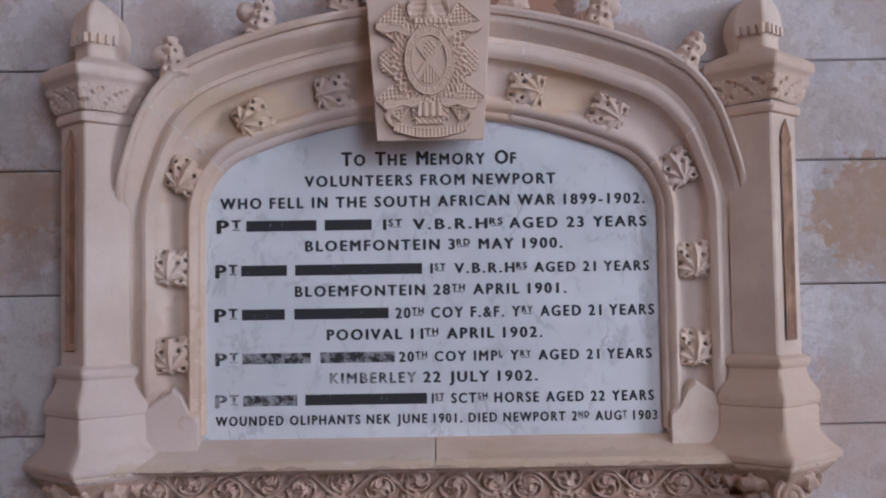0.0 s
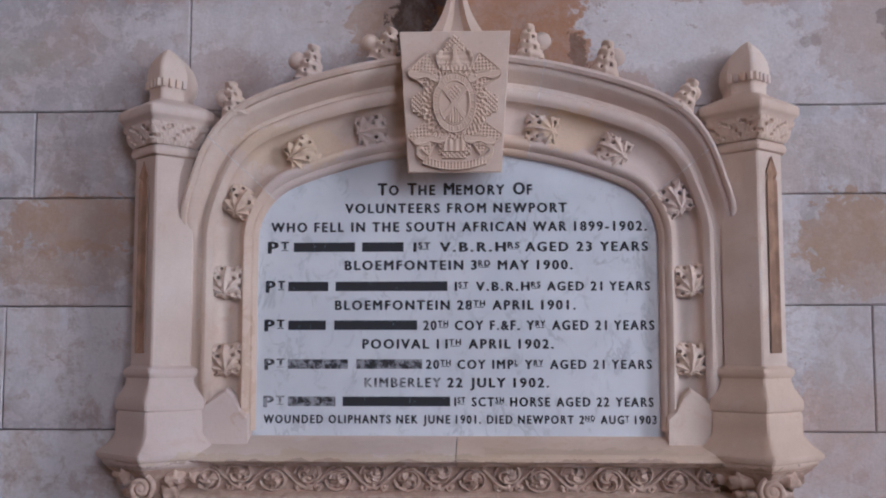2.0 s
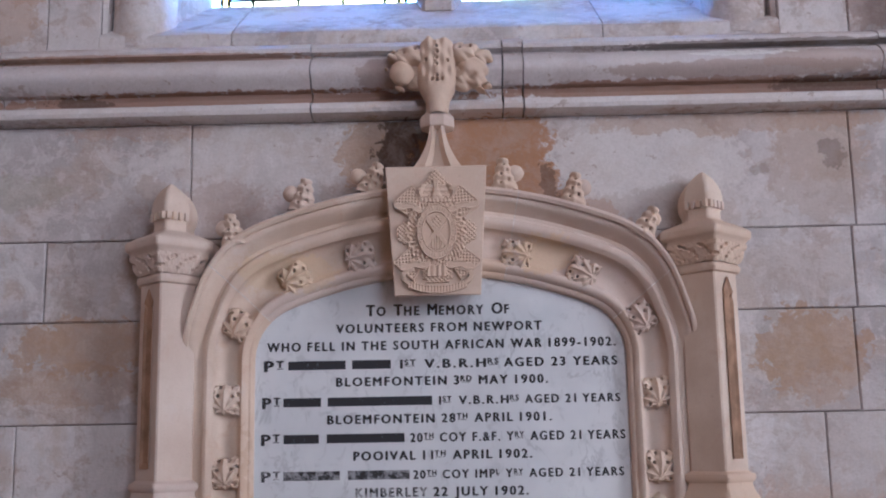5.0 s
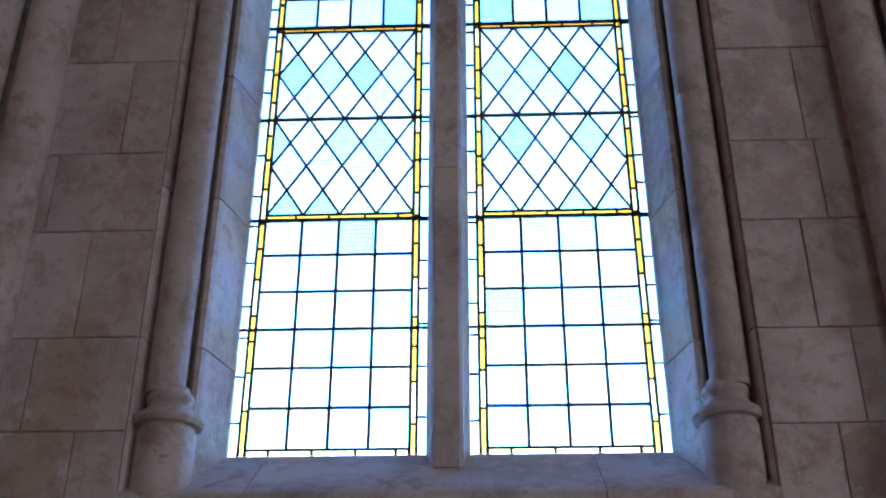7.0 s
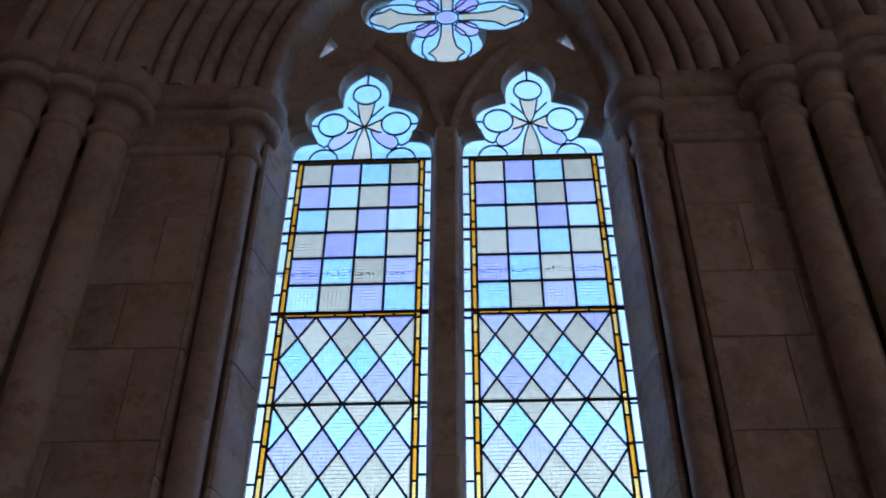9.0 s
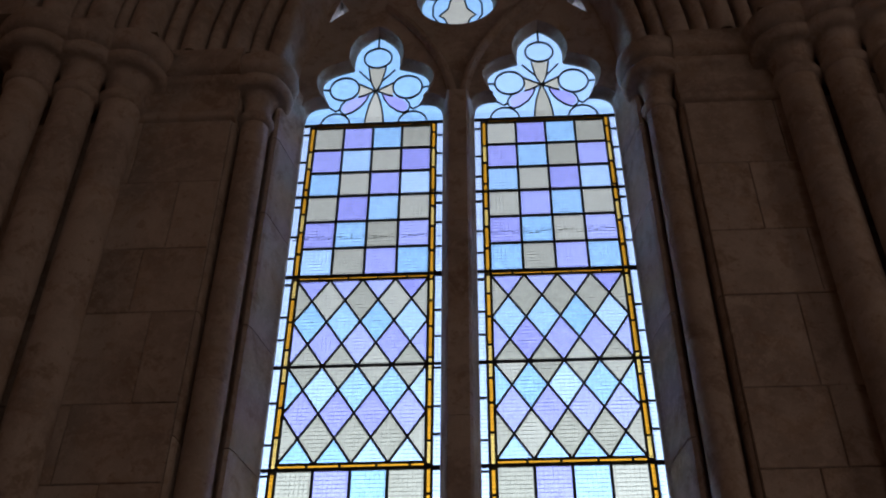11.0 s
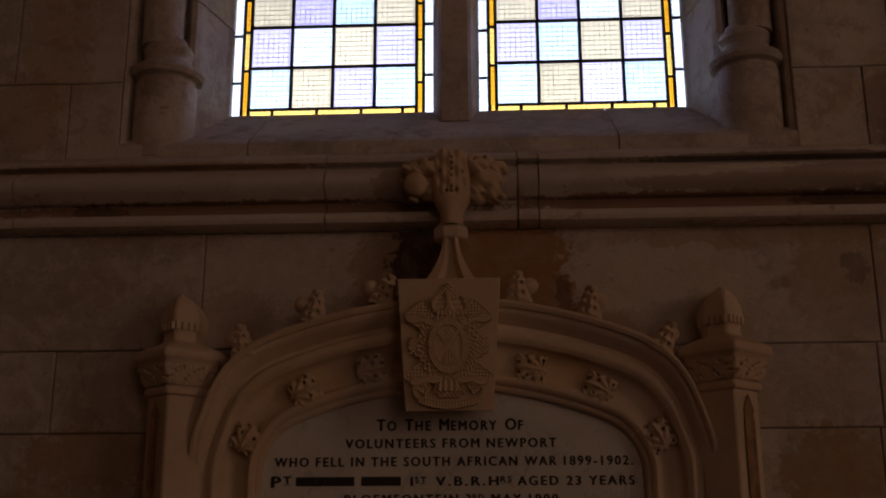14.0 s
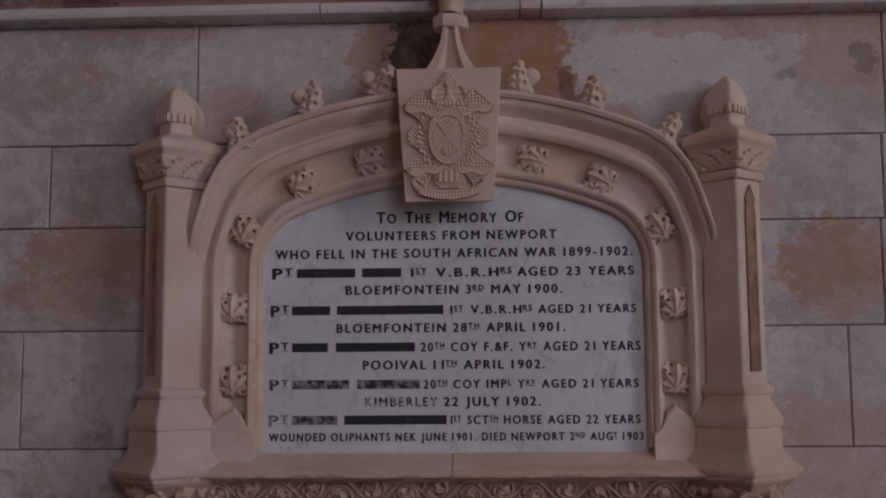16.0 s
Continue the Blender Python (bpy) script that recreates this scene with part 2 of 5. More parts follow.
def marble():
    m = Nodes("grey_white_marble")
    slant = m.vmath("MULTIPLY", m.vmath("ADD", m.pos, m.vmath("MULTIPLY", m.pos, (0.6, 0.0, -0.5))), (1.0, 1.0, 2.2))
    vein = m.math("ABSOLUTE", m.math("SUBTRACT", m.noise(4.5, 6, 0.6, slant, 0.7), 0.5))
    c = m.mix(m.ramp(m.noise(3.5, 5, 0.6), 0.35, 0.7), (0.62, 0.635, 0.66), (0.73, 0.74, 0.755))
    broken = m.math("MULTIPLY", m.ramp(vein, 0.0, 0.022, 0.6, 0.0), m.ramp(m.noise(9, 4, 0.6), 0.48, 0.60))
    c = m.mix(broken, c, (0.44, 0.45, 0.47))
    c = m.mix(m.ramp(m.noise(16, 6, 0.7, slant, 0.8), 0.54, 0.68, 0, 0.55), c, (0.47, 0.48, 0.50))
    m.bump(m.noise(300, 2), 0.04, 0.001)
    m.bsdf.inputs["Coat Weight"].default_value = 0.05
    return m.done(c, 0.5)


def letter_paint(name, worn):
    m = Nodes(name)
    c = m.mix(m.ramp(m.noise(70, 5, 0.7), 0.62 - worn, 0.80 - worn, 0, 0.75), (0.035, 0.035, 0.04), (0.42, 0.42, 0.44))
    return m.done(c, 0.55)


def plain(name, colour, rough, scale=30.0, spread=0.25, metal=0.0):
    m = Nodes(name)
    dark = tuple(v * (1 - spread) for v in colour)
    m.bsdf.inputs["Metallic"].default_value = metal
    m.bump(m.noise(scale * 6, 4), 0.15, 0.002)
    return m.done(m.mix(m.ramp(m.noise(scale, 5), 0.35, 0.7), dark, colour), rough)


def stained_glass(name, colour, clear=0.95, pale=None):
    """Leaded glass; pale: the tint of the palest panes of this colour."""
    m = Nodes(name)
    t = m.t
    tint = m.mix(m.ramp(m.noise(45, 5, 0.7), 0.3, 0.7), tuple(v * 0.82 for v in colour), colour)
    tint = m.mix(m.ramp(m.info.outputs["Random"], 0.15, 1, 0, 0.8 if pale else 0.35), tint, pale or tuple(min(1.0, v * 1.15) for v in colour))
    sheen = t.nodes.new("ShaderNodeFresnel")
    sheen.inputs["IOR"].default_value = 1.5
    through_it, milk = t.nodes.new("ShaderNodeBsdfTransparent"), t.nodes.new("ShaderNodeBsdfTranslucent")
    gloss, one, two = t.nodes.new("ShaderNodeBsdfGlossy"), t.nodes.new("ShaderNodeMixShader"), t.nodes.new("ShaderNodeMixShader")
    m.link(tint, through_it.inputs["Color"])
    m.link(tint, milk.inputs["Color"])
    gloss.inputs["Roughness"].default_value = 0.15
    one.inputs[0].default_value = 1 - clear
    m.link(through_it.outputs[0], one.inputs[1])
    m.link(milk.outputs[0], one.inputs[2])
    m.link(one.outputs[0], two.inputs[1])
    m.link(gloss.outputs[0], two.inputs[2])
    m.link(sheen.outputs[0], two.inputs[0])
    m.link(two.outputs[0], t.nodes["Material Output"].inputs["Surface"])
    return m.mat


STONE, CREAM, DUSTY, MARBLE = wall_stone(), carved_stone(), dusty_carving(), marble()
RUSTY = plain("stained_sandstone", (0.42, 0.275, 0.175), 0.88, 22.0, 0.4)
INK, FADED = letter_paint("black_letter_paint", 0.0), letter_paint("worn_letter_paint", 0.2)
MORTAR = plain("mortar", (0.20, 0.175, 0.155), 0.95)
WHITE_JOINT = plain("white_mortar", (0.84, 0.78, 0.72), 0.9, 90.0, 0.35)
OPAQUE_SHEET = plain("opaque_opening_sheet", (0.10, 0.10, 0.11), 0.4, 3.0, 0.2)
PLASTER = plain("limewashed_plaster", (0.36, 0.22, 0.125), 0.9, 2.0, 0.15)
FLAGS = plain("floor_flagstone", (0.20, 0.115, 0.065), 0.7, 4.0, 0.3)
TIMBER = plain("dark_roof_timber", (0.16, 0.10, 0.06), 0.7, 8.0, 0.4)
LEAD = plain("lead_came", (0.05, 0.05, 0.055), 0.6, 60.0, 0.3, 0.3)
IRON = plain("guard_wire", (0.10, 0.10, 0.11), 0.6, 60.0, 0.3, 0.5)
CREAM_GLASS = stained_glass("cream_glass", (0.60, 0.53, 0.33), 0.95, (0.74, 0.66, 0.43))
LILAC_GLASS = stained_glass("lilac_glass", (0.54, 0.50, 0.86), 0.95, (0.66, 0.66, 0.90))
BLUE_GLASS = stained_glass("pale_blue_glass", (0.51, 0.80, 0.92), 0.95, (0.76, 0.90, 0.98))
WHITE_GLASS = stained_glass("clear_white_glass", (0.80, 0.93, 1.0), 0.97)
PALE_AMBER_GLASS = stained_glass("pale_amber_glass", (0.95, 0.60, 0.13))
AMBER_GLASS = stained_glass("amber_glass", (0.85, 0.36, 0.02))


# ---------- building helpers ----------
def part(name, shape, material, parent=None, label="", smooth=False, crease=38):
    """One mesh object, from a bmesh or a mesh, under its thing."""
    if isinstance(shape, bmesh.types.BMesh):
        bmesh.ops.recalc_face_normals(shape, faces=shape.faces)
        me = bpy.data.meshes.new(name)
        shape.to_mesh(me)
        shape.free()
    else:
        me = shape
    if smooth:
        me.polygons.foreach_set("use_smooth", [True] * len(me.polygons))
        me.set_sharp_from_angle(angle=radians(crease))
    if not me.materials:
        me.materials.append(material)
    ob = new(name, me)
    ob.parent = parent
    if label:
        ob["label"] = label
    return ob


def thing(name, label, category="", kind="", group=""):
    return tagged(new(name), label, category, group, kind)


def solid(pts, place, a, b, bm=None):
    """A prism: the outline pts set at a and at b by place(u, v, depth)."""
    bm = bm or bmesh.new()
    rings = [[bm.verts.new(place(u, v, d)) for u, v in pts] for d in (a, b)]
    n = len(pts)
    for i in range(n):
        bm.faces.new((rings[0][i], rings[0][(i + 1) % n], rings[1][(i + 1) % n], rings[1][i]))
    for r in rings:
        bm.faces.new(r)
    return bm


def upright(pts, z0, z1, bm=None):
    """A prism over the plan pts (x, y)."""
    return solid(pts, lambda u, v, d: (u, v, d), z0, z1, bm)


def along(pts, x0, x1, bm=None):
    """A moulding with the section pts (y, z) along x."""
    return solid(pts, lambda u, v, d: (d, u, v), x0, x1, bm)


def box(x0, x1, y0, y1, z0, z1, bm=None):
    return upright([(x0, y0), (x1, y0), (x1, y1), (x0, y1)], z0, z1, bm)


def ashlar(w, h, depth=0.1, b=0.0028):
    """A dressed block with worn arrises, its face towards -y, its middle at the origin."""
    bm = bmesh.new()
    ring = lambda k, y: [bm.verts.new((sx * (w / 2 - k), y, sz * (h / 2 - k))) for sx, sz in ((-1, -1), (1, -1), (1, 1), (-1, 1))]
    loops = [ring(b, 0), ring(0, b), ring(0, depth)]
    bm.faces.new(loops[0])
    for p, q in zip(loops, loops[1:]):
        for i in range(4):
            bm.faces.new((p[i], p[(i + 1) % 4], q[(i + 1) % 4], q[i]))
    return bm


def worn(bm, amount, scale):
    """Chips and wear: the surface moved in and out a little."""
    for v in bm.verts:
        d = noise.noise(v.co * scale) + 0.5 * noise.noise(v.co * scale * 2.7)
        v.co += Vector((noise.noise(v.co * scale + Vector((9, 0, 0))), d, 0.6 * noise.noise(v.co * scale + Vector((0, 7, 0))))) * amount
    return bm


def lathe(profile, x, y, seg=28, bm=None):
    """Profile (radius, z) turned round the upright line at (x, y)."""
    bm = bm or bmesh.new()
    rings = [[bm.verts.new((x + r * math.cos(2 * math.pi * i / seg), y + r * math.sin(2 * math.pi * i / seg), z)) for i in range(seg)] for r, z in profile]
    for p, q in zip(rings, rings[1:]):
        for i in range(seg):
            bm.faces.new((p[i], p[(i + 1) % seg], q[(i + 1) % seg], q[i]))
    bm.faces.new(rings[0])
    bm.faces.new(rings[-1])
    return bm


def sweep(path, profile, bm=None):
    """path: rows (x, z, nx, nz, scale); profile: rows (out, y). An open moulding along the path."""
    bm = bm or bmesh.new()
    rows = [[bm.verts.new((x + nx * d * s, y, z + nz * d * s)) for d, y in profile] for x, z, nx, nz, s in path]
    for p, q in zip(rows, rows[1:]):
        for i in range(len(profile) - 1):
            bm.faces.new((p[i], p[i + 1], q[i + 1], q[i]))
    return bm


def normals(pts, closed=False):
    """The outward normal at each point of a clockwise line in x, z."""
    out, n = [], len(pts)
    for i in range(n):
        a = pts[i - 1] if closed or i > 0 else pts[i]
        b = pts[(i + 1) % n] if closed or i < n - 1 else pts[i]
        v = Vector((b[0] - a[0], b[1] - a[1]))
        v.normalize()
        out.append((-v.y, v.x))
    return out


def tube(pts, r, y, bm=None, closed=False, seg=6, flat=1.0):
    """A bar of round section along pts (x, z) at depth y."""
    ns = normals(pts, closed)
    path = [(x, z, nx, nz, 1.0) for (x, z), (nx, nz) in zip(pts, ns)]
    if closed:
        path.append(path[0])
    prof = [(r * math.cos(2 * math.pi * k / seg), y + flat * r * math.sin(2 * math.pi * k / seg)) for k in range(seg + 1)]
    return sweep(path, prof, bm)


def holed(bm, outer, holes, y):
    """A flat sheet in the plane of depth y with holes in it."""
    edges = []
    for loop in (outer, *holes):
        vs = [bm.verts.new((x, y, z)) for x, z in loop]
        edges += [bm.edges.new((vs[i], vs[(i + 1) % len(vs)])) for i in range(len(vs))]
    bmesh.ops.triangle_fill(bm, use_beauty=True, edges=edges)
    return bm


def relief(fn, x0, x1, z0, z1, nx, nz, name, base=-0.002):
    """A carved face: fn gives how far each place of the grid stands out; nothing is made where it gives less than zero."""
    xs, zs = np.meshgrid(np.linspace(x0, x1, nx), np.linspace(z0, z1, nz))
    h = fn(xs, zs)
    keep = h > 0
    verts = np.stack([xs, -np.maximum(h, base), zs], -1).reshape(-1, 3)
    faces = []
    for j in range(nz - 1):
        for i in range(nx - 1):
            if keep[j:j + 2, i:i + 2].any():
                a = j * nx + i
                faces.append((a, a + 1, a + nx + 1, a + nx))
    me = bpy.data.meshes.new(name)
    me.from_pydata(verts.tolist(), [], faces)
    bm = bmesh.new()
    bm.from_mesh(me)
    bmesh.ops.delete(bm, geom=[v for v in bm.verts if not v.link_faces], context="VERTS")
    bm.to_mesh(me)
    bm.free()
    return me


def arc(cx, cz, r, a0, a1, n):
    return [(cx + r * math.cos(a0 + (a1 - a0) * i / n), cz + r * math.sin(a0 + (a1 - a0) * i / n)) for i in range(n + 1)]


# ---------- the large structure ----------
CX = 0.006                      # middle of the window
LIGHT_IN, LIGHT_OUT = 0.066, 0.656
SILL, HEAD = 2.830, 5.289       # foot and top of the straight glazing
GLASS = 0.30
SPRING = 5.40
ARCH = 1.30                     # how far the arch centres lie beyond the middle


def pointed(a, n=22, foot=SPRING):
    """A pointed arch of half width a: rows (x, z, nx, nz, 1), left to right."""
    top = math.acos(ARCH / (a + ARCH))
    right = [(CX - ARCH + (a + ARCH) * math.cos(t), foot + (a + ARCH) * math.sin(t), math.cos(t), math.sin(t), 1.0) for t in (top * i / n for i in range(n + 1))]
    left = [(2 * CX - x, z, -nx, nz, s) for x, z, nx, nz, s in right]
    left[-1] = (left[-1][0], left[-1][1], 0.0, 1.25, 1.0)
    return left + right[::-1][1:]


floor = tagged(part("floor", box(-6.25, 8.25, -8.25, 0.7, -0.2, 0.0), FLAGS), "worn grey flagstone church floor", "floor", kind="structure")
ceiling = tagged(part("ceiling", box(-6.25, 8.25, -8.25, 0.7, 9.0, 9.2), TIMBER), "dark timber church ceiling", "ceiling", kind="structure")


def pierced(name, fixed, axis, a0, a1, openings, label):
    """A wall of the room with real openings: axis 'x' runs along x at y = fixed."""
    bm = bmesh.new()
    cuts = sorted({a0, a1, *(v for o in openings for v in o[:2])})
    for p, q in zip(cuts, cuts[1:]):
        spans = [(0.0, 9.0)]
        for o in openings:
            if o[0] <= p and q <= o[1]:
                spans = [(0.0, o[2]), (o[3], 9.0)]
        for z0, z1 in spans:
            if axis == "x":
                box(p, q, fixed - 0.15, fixed + 0.15, z0, z1, bm)
            else:
                box(fixed - 0.15, fixed + 0.15, p, q, z0, z1, bm)
    ob = tagged(part(name, bm, PLASTER), label, "wall", kind="structure")
    # opaque unseen sheets added to keep sun and sky out of the openings
    for p, q, z0, z1 in openings:
        glazing = box(p, q, fixed - 0.06, fixed - 0.04, z0, z1) if axis == "x" else box(fixed + 0.04, fixed + 0.06, p, q, z0, z1)
        part("obscured_pane", glazing, OPAQUE_SHEET, ob)
    return ob


pierced("wall_east", 8.1, "y", -8.0, 0.0, [(-6.6, -3.4, 1.0, 5.4)], "limewashed church wall with a tall window opening")
# the high opening is added to hold the west fill light
pierced("wall_west", -6.1, "y", -8.0, 0.0, [(-5.3, -3.1, 5.2, 8.0)], "limewashed church wall with an added high opening")
pierced("wall_south", -8.1, "x", -6.2, 8.2, [(0.8, 4.0, 1.5, 5.3)], "limewashed church wall with a wide window opening")

# the wall with the window: a core behind, dressed blocks in front
wall = thing("wall_north", "weathered grey and beige ashlar church wall", "wall", "structure")
core = bmesh.new()
hole = [(x, z) for x, z, *_ in pointed(0.70)]
hole = [(CX - 0.70, 2.70)] + hole + [(CX + 0.70, 2.70)]
holed(core, [(-6.2, 0), (-6.2, 9), (8.2, 9), (8.2, 0)], [hole], 0.42)
wide_hole = [(CX - 1.15, 2.50)] + [(x, z) for x, z, *_ in pointed(1.15)] + [(CX + 1.15, 2.50)]
holed(core, [(-6.2, 0), (-6.2, 9), (8.2, 9), (8.2, 0)], [wide_hole], 0.62)
box(-6.2, 8.2, 0.012, 0.42, 0.0, 2.57, core)
box(-6.2, CX - 0.872, 0.012, 0.42, 2.57, SPRING, core)
box(CX + 0.872, 8.2, 0.012, 0.42, 2.57, SPRING, core)
box(-6.2, -1.95, -0.05, 0.42, SPRING, 9.0, core)
box(1.95, 8.2, -0.05, 0.42, SPRING, 9.0, core)
box(-1.95, 1.95, -0.05, 0.42, 8.1, 9.0, core)
for side in (-1, 1):
    a, b = sorted((CX + side * 0.80, CX + side * 1.4))
    # unseen outer pier, added to cut side sky light on the jambs
    box(a, b, 0.42, 0.80, 2.30, SPRING, core)
    for u, w, y in ((0.80, 1.2, -0.02), (1.2, 1.40, -0.14), (1.40, 1.58, -0.20), (1.58, 2.4, -0.26)):
        a, b = sorted((CX + side * u, CX + side * w))
        box(a, b, y, 0.42, 5.30, 5.404, core)
part("core", core, MORTAR, wall, "recessed mortar joints")

# jambs, mullion, sill
for side in (-1, 1):
    plan = [(CX + side * u, v) for u, v in ((0.830, 0.41), (0.656, 0.309), (0.656, 0.275), (0.664, 0.255), (0.702, 0.112), (0.712, 0.092), (0.726, 0.090), (0.736, 0.100), (0.752, 0.132), (0.795, 0.152), (0.842, 0.132), (0.856, 0.075), (0.862, 0.020), (0.871, 0.008), (0.871, 0.41))]
    for z0, z1 in ((2.60, 3.09), (3.094, 3.60), (3.604, 4.08), (4.084, 4.60), (4.604, 5.0), (5.004, 5.42)):
        part("jamb_stone", upright(plan, z0, z1), STONE, wall)
mull = [(-0.066, 0.312), (-0.066, 0.278), (-0.060, 0.265), (-0.046, 0.185), (-0.036, 0.168), (0.036, 0.168), (0.046, 0.185), (0.060, 0.265), (0.066, 0.278), (0.066, 0.312)]
for z0, z1 in ((2.75, 3.75), (3.753, 4.60), (4.603, 5.34)):
    part("mullion", upright([(CX + u, v) for u, v in mull], z0, z1), STONE, wall, "tapered grey stone mullion")
sill_section = [(-0.003, 2.50), (-0.003, 2.628), (0.010, 2.640), (0.29, 2.826), (0.42, 2.832), (0.42, 2.50)]
for x0, x1 in ((-0.8665, -0.5265), (-0.5235, 0.4285), (0.4315, 0.8785)):
    part("sill_stone", along(sill_section, x0, x1), STONE, wall, "sloping pale stone window sill")

# the string course, stone by stone
def string_section():
    pts = [(0.03, 2.388), (-0.040, 2.388), (-0.056, 2.394), (-0.060, 2.404), (-0.056, 2.418), (-0.042, 2.424), (-0.024, 2.430), (-0.020, 2.442), (-0.026, 2.454)]
    pts += [(-0.046 - 0.036 * math.sin(math.pi * k / 10), 2.456 + 0.082 * k / 10) for k in range(0, 11)]
    pts += [(-0.030, 2.542), (-0.030, 2.549), (-0.058, 2.551), (-0.060, 2.562), (-0.050, 2.572), (-0.012, 2.590), (0.03, 2.590)]
    return pts


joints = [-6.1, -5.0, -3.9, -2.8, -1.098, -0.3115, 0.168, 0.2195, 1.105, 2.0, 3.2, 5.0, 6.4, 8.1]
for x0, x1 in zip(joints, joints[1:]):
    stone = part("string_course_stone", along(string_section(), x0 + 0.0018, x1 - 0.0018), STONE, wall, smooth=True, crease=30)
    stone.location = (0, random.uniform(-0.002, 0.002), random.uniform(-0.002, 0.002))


# ---------- shafts, caps and arch mouldings ----------
def shaft(x, y, r, foot, top):
    pts = []
    z = foot
    while z < top:
        step = random.uniform(0.36, 0.52)
        end = min(z + step, top)
        pts += [(r, z + 0.003), (r, end - 0.003), (r - 0.003, end - 0.001)]
        z = end
    return lathe(pts, x, y)


def cap_profile(r, z):
    """Necking roll, bell, heavy double-rolled abacus; z is the foot of the necking, level with the impost band."""
    return [(r, z), (r + 0.010, z + 0.010), (r + 0.017, z + 0.022), (r + 0.017, z + 0.036), (r + 0.008, z + 0.050), (r + 0.001, z + 0.055), (r + 0.001, z + 0.105),
            (r + 0.006, z + 0.136), (r + 0.018, z + 0.152), (r + 0.030, z + 0.156), (r + 0.050, z + 0.153), (r + 0.066, z + 0.158), (r + 0.076, z + 0.172), (r + 0.078, z + 0.188), (r + 0.072, z + 0.204), (r + 0.060, z + 0.214),
            (r + 0.040, z + 0.219), (r + 0.038, z + 0.228), (r + 0.064, z + 0.233), (r + 0.080, z + 0.242), (r + 0.090, z + 0.258), (r + 0.093, z + 0.280), (r + 0.088, z + 0.310), (r + 0.074, z + 0.334), (r + 0.03, z + 0.346)]


for side in (-1, 1):
    x = CX + side * 0.795
    col = thing("nook_shaft", "round stone window shaft on a drum base, with moulded capital", "column", group="window shafts")
    part("shaft", shaft(x, 0.066, 0.055, 2.93, 5.03), STONE, col, smooth=True)
    base = [(0.087, 2.60), (0.088, 2.818), (0.082, 2.826), (0.083, 2.832), (0.099, 2.838), (0.105, 2.850), (0.099, 2.864), (0.084, 2.872), (0.074, 2.884), (0.066, 2.896),
            (0.068, 2.905), (0.073, 2.915), (0.069, 2.932), (0.055, 2.945), (0.054, 2.955)]
    part("base", worn(lathe([(r - 0.005, z) for r, z in base], x - side * 0.017, 0.074, 48), 0.0016, 26), STONE, col, "drum base with a chipped roll", smooth=True)
    part("capital", worn(lathe(cap_profile(0.055, 5.022), x, 0.066, 48), 0.004, 14), STONE, col, smooth=True, crease=75)
    for u, v, r in ((1.300, -0.055, 0.076), (1.464, -0.110, 0.077), (1.630, -0.170, 0.080)):
        col = thing("wall_shaft", "tall round stone wall shaft with moulded capital", "column", group="wall shafts")
        xx = CX + side * u
        part("shaft", shaft(xx, v, r, 2.72, 5.04), STONE, col, smooth=True)
        part("base", lathe([(r + 0.03, 2.55), (r + 0.03, 2.66), (r + 0.04, 2.68), (r + 0.03, 2.70), (r + 0.004, 2.73), (r, 2.75)], xx, v), STONE, col, smooth=True)
        part("capital", worn(lathe(cap_profile(r, 5.022), xx, v, 48), 0.004, 14), STONE, col, smooth=True, crease=75)
    # impost band over the flat strip between the shafts
    band = [(0.02, 5.014), (-0.012, 5.014), (-0.024, 5.024), (-0.028, 5.040), (-0.020, 5.056), (-0.006, 5.064), (-0.004, 5.150), (-0.014, 5.180), (-0.040, 5.192), (-0.054, 5.206),
            (-0.056, 5.222), (-0.044, 5.238), (-0.030, 5.243), (-0.030, 5.250), (-0.056, 5.256), (-0.072, 5.272), (-0.076, 5.298), (-0.070, 5.334), (-0.056, 5.356), (-0.048, 5.372), (-0.046, 5.400), (0.02, 5.406)]
    a, b = sorted((CX + side * 0.86, CX + side * 1.26))
    part("impost", along(band, a, b), STONE, wall, "moulded impost band", smooth=True, crease=60)

# moulded orders of the arch
orders = [(0.69, 0.41), (0.69, 0.27), (0.700, 0.25), (0.715, 0.16)]
for a, y, r in ((0.765, 0.095, 0.042), (0.85, 0.06, 0.024), (0.925, 0.04, 0.044), (1.015, 0.012, 0.026), (1.095, -0.012, 0.044), (1.185, -0.035, 0.026),
                (1.30, -0.06, 0.064), (1.385, -0.105, 0.022), (1.464, -0.115, 0.064), (1.55, -0.16, 0.022), (1.63, -0.17, 0.068), (1.74, -0.20, 0.03)):
    orders += [(a - r * 1.25, y + 0.055)]
    orders += [(a + r * math.cos(t), y - r * math.sin(t)) for t in (math.pi * (1.0 - k / 8) for k in range(9))]
    orders += [(a + r * 1.2, y + 0.05)]
orders += [(1.78, -0.10), (2.4, -0.05)]
for side in (-1, 1):
    bm = bmesh.new()
    rows = []
    for d, y in orders:
        top = math.acos(ARCH / (d + ARCH))
        rows.append([bm.verts.new((CX + side * (-ARCH + (d + ARCH) * math.cos(top * i / 24)), y, SPRING + (d + ARCH) * math.sin(top * i / 24))) for i in range(25)])
    for p, q in zip(rows, rows[1:]):
        for i in range(24):
            bm.faces.new((p[i], p[i + 1], q[i + 1], q[i]))
    part("arch_moulding", bm, STONE, wall, "deeply moulded pointed arch", smooth=True)

# ---------- tracery ----------
def mirror(half):
    """A closed outline from its right half, foot to tip."""
    return [(-x, z) for x, z in half] + [(x, z) for x, z in half[::-1][1:]]


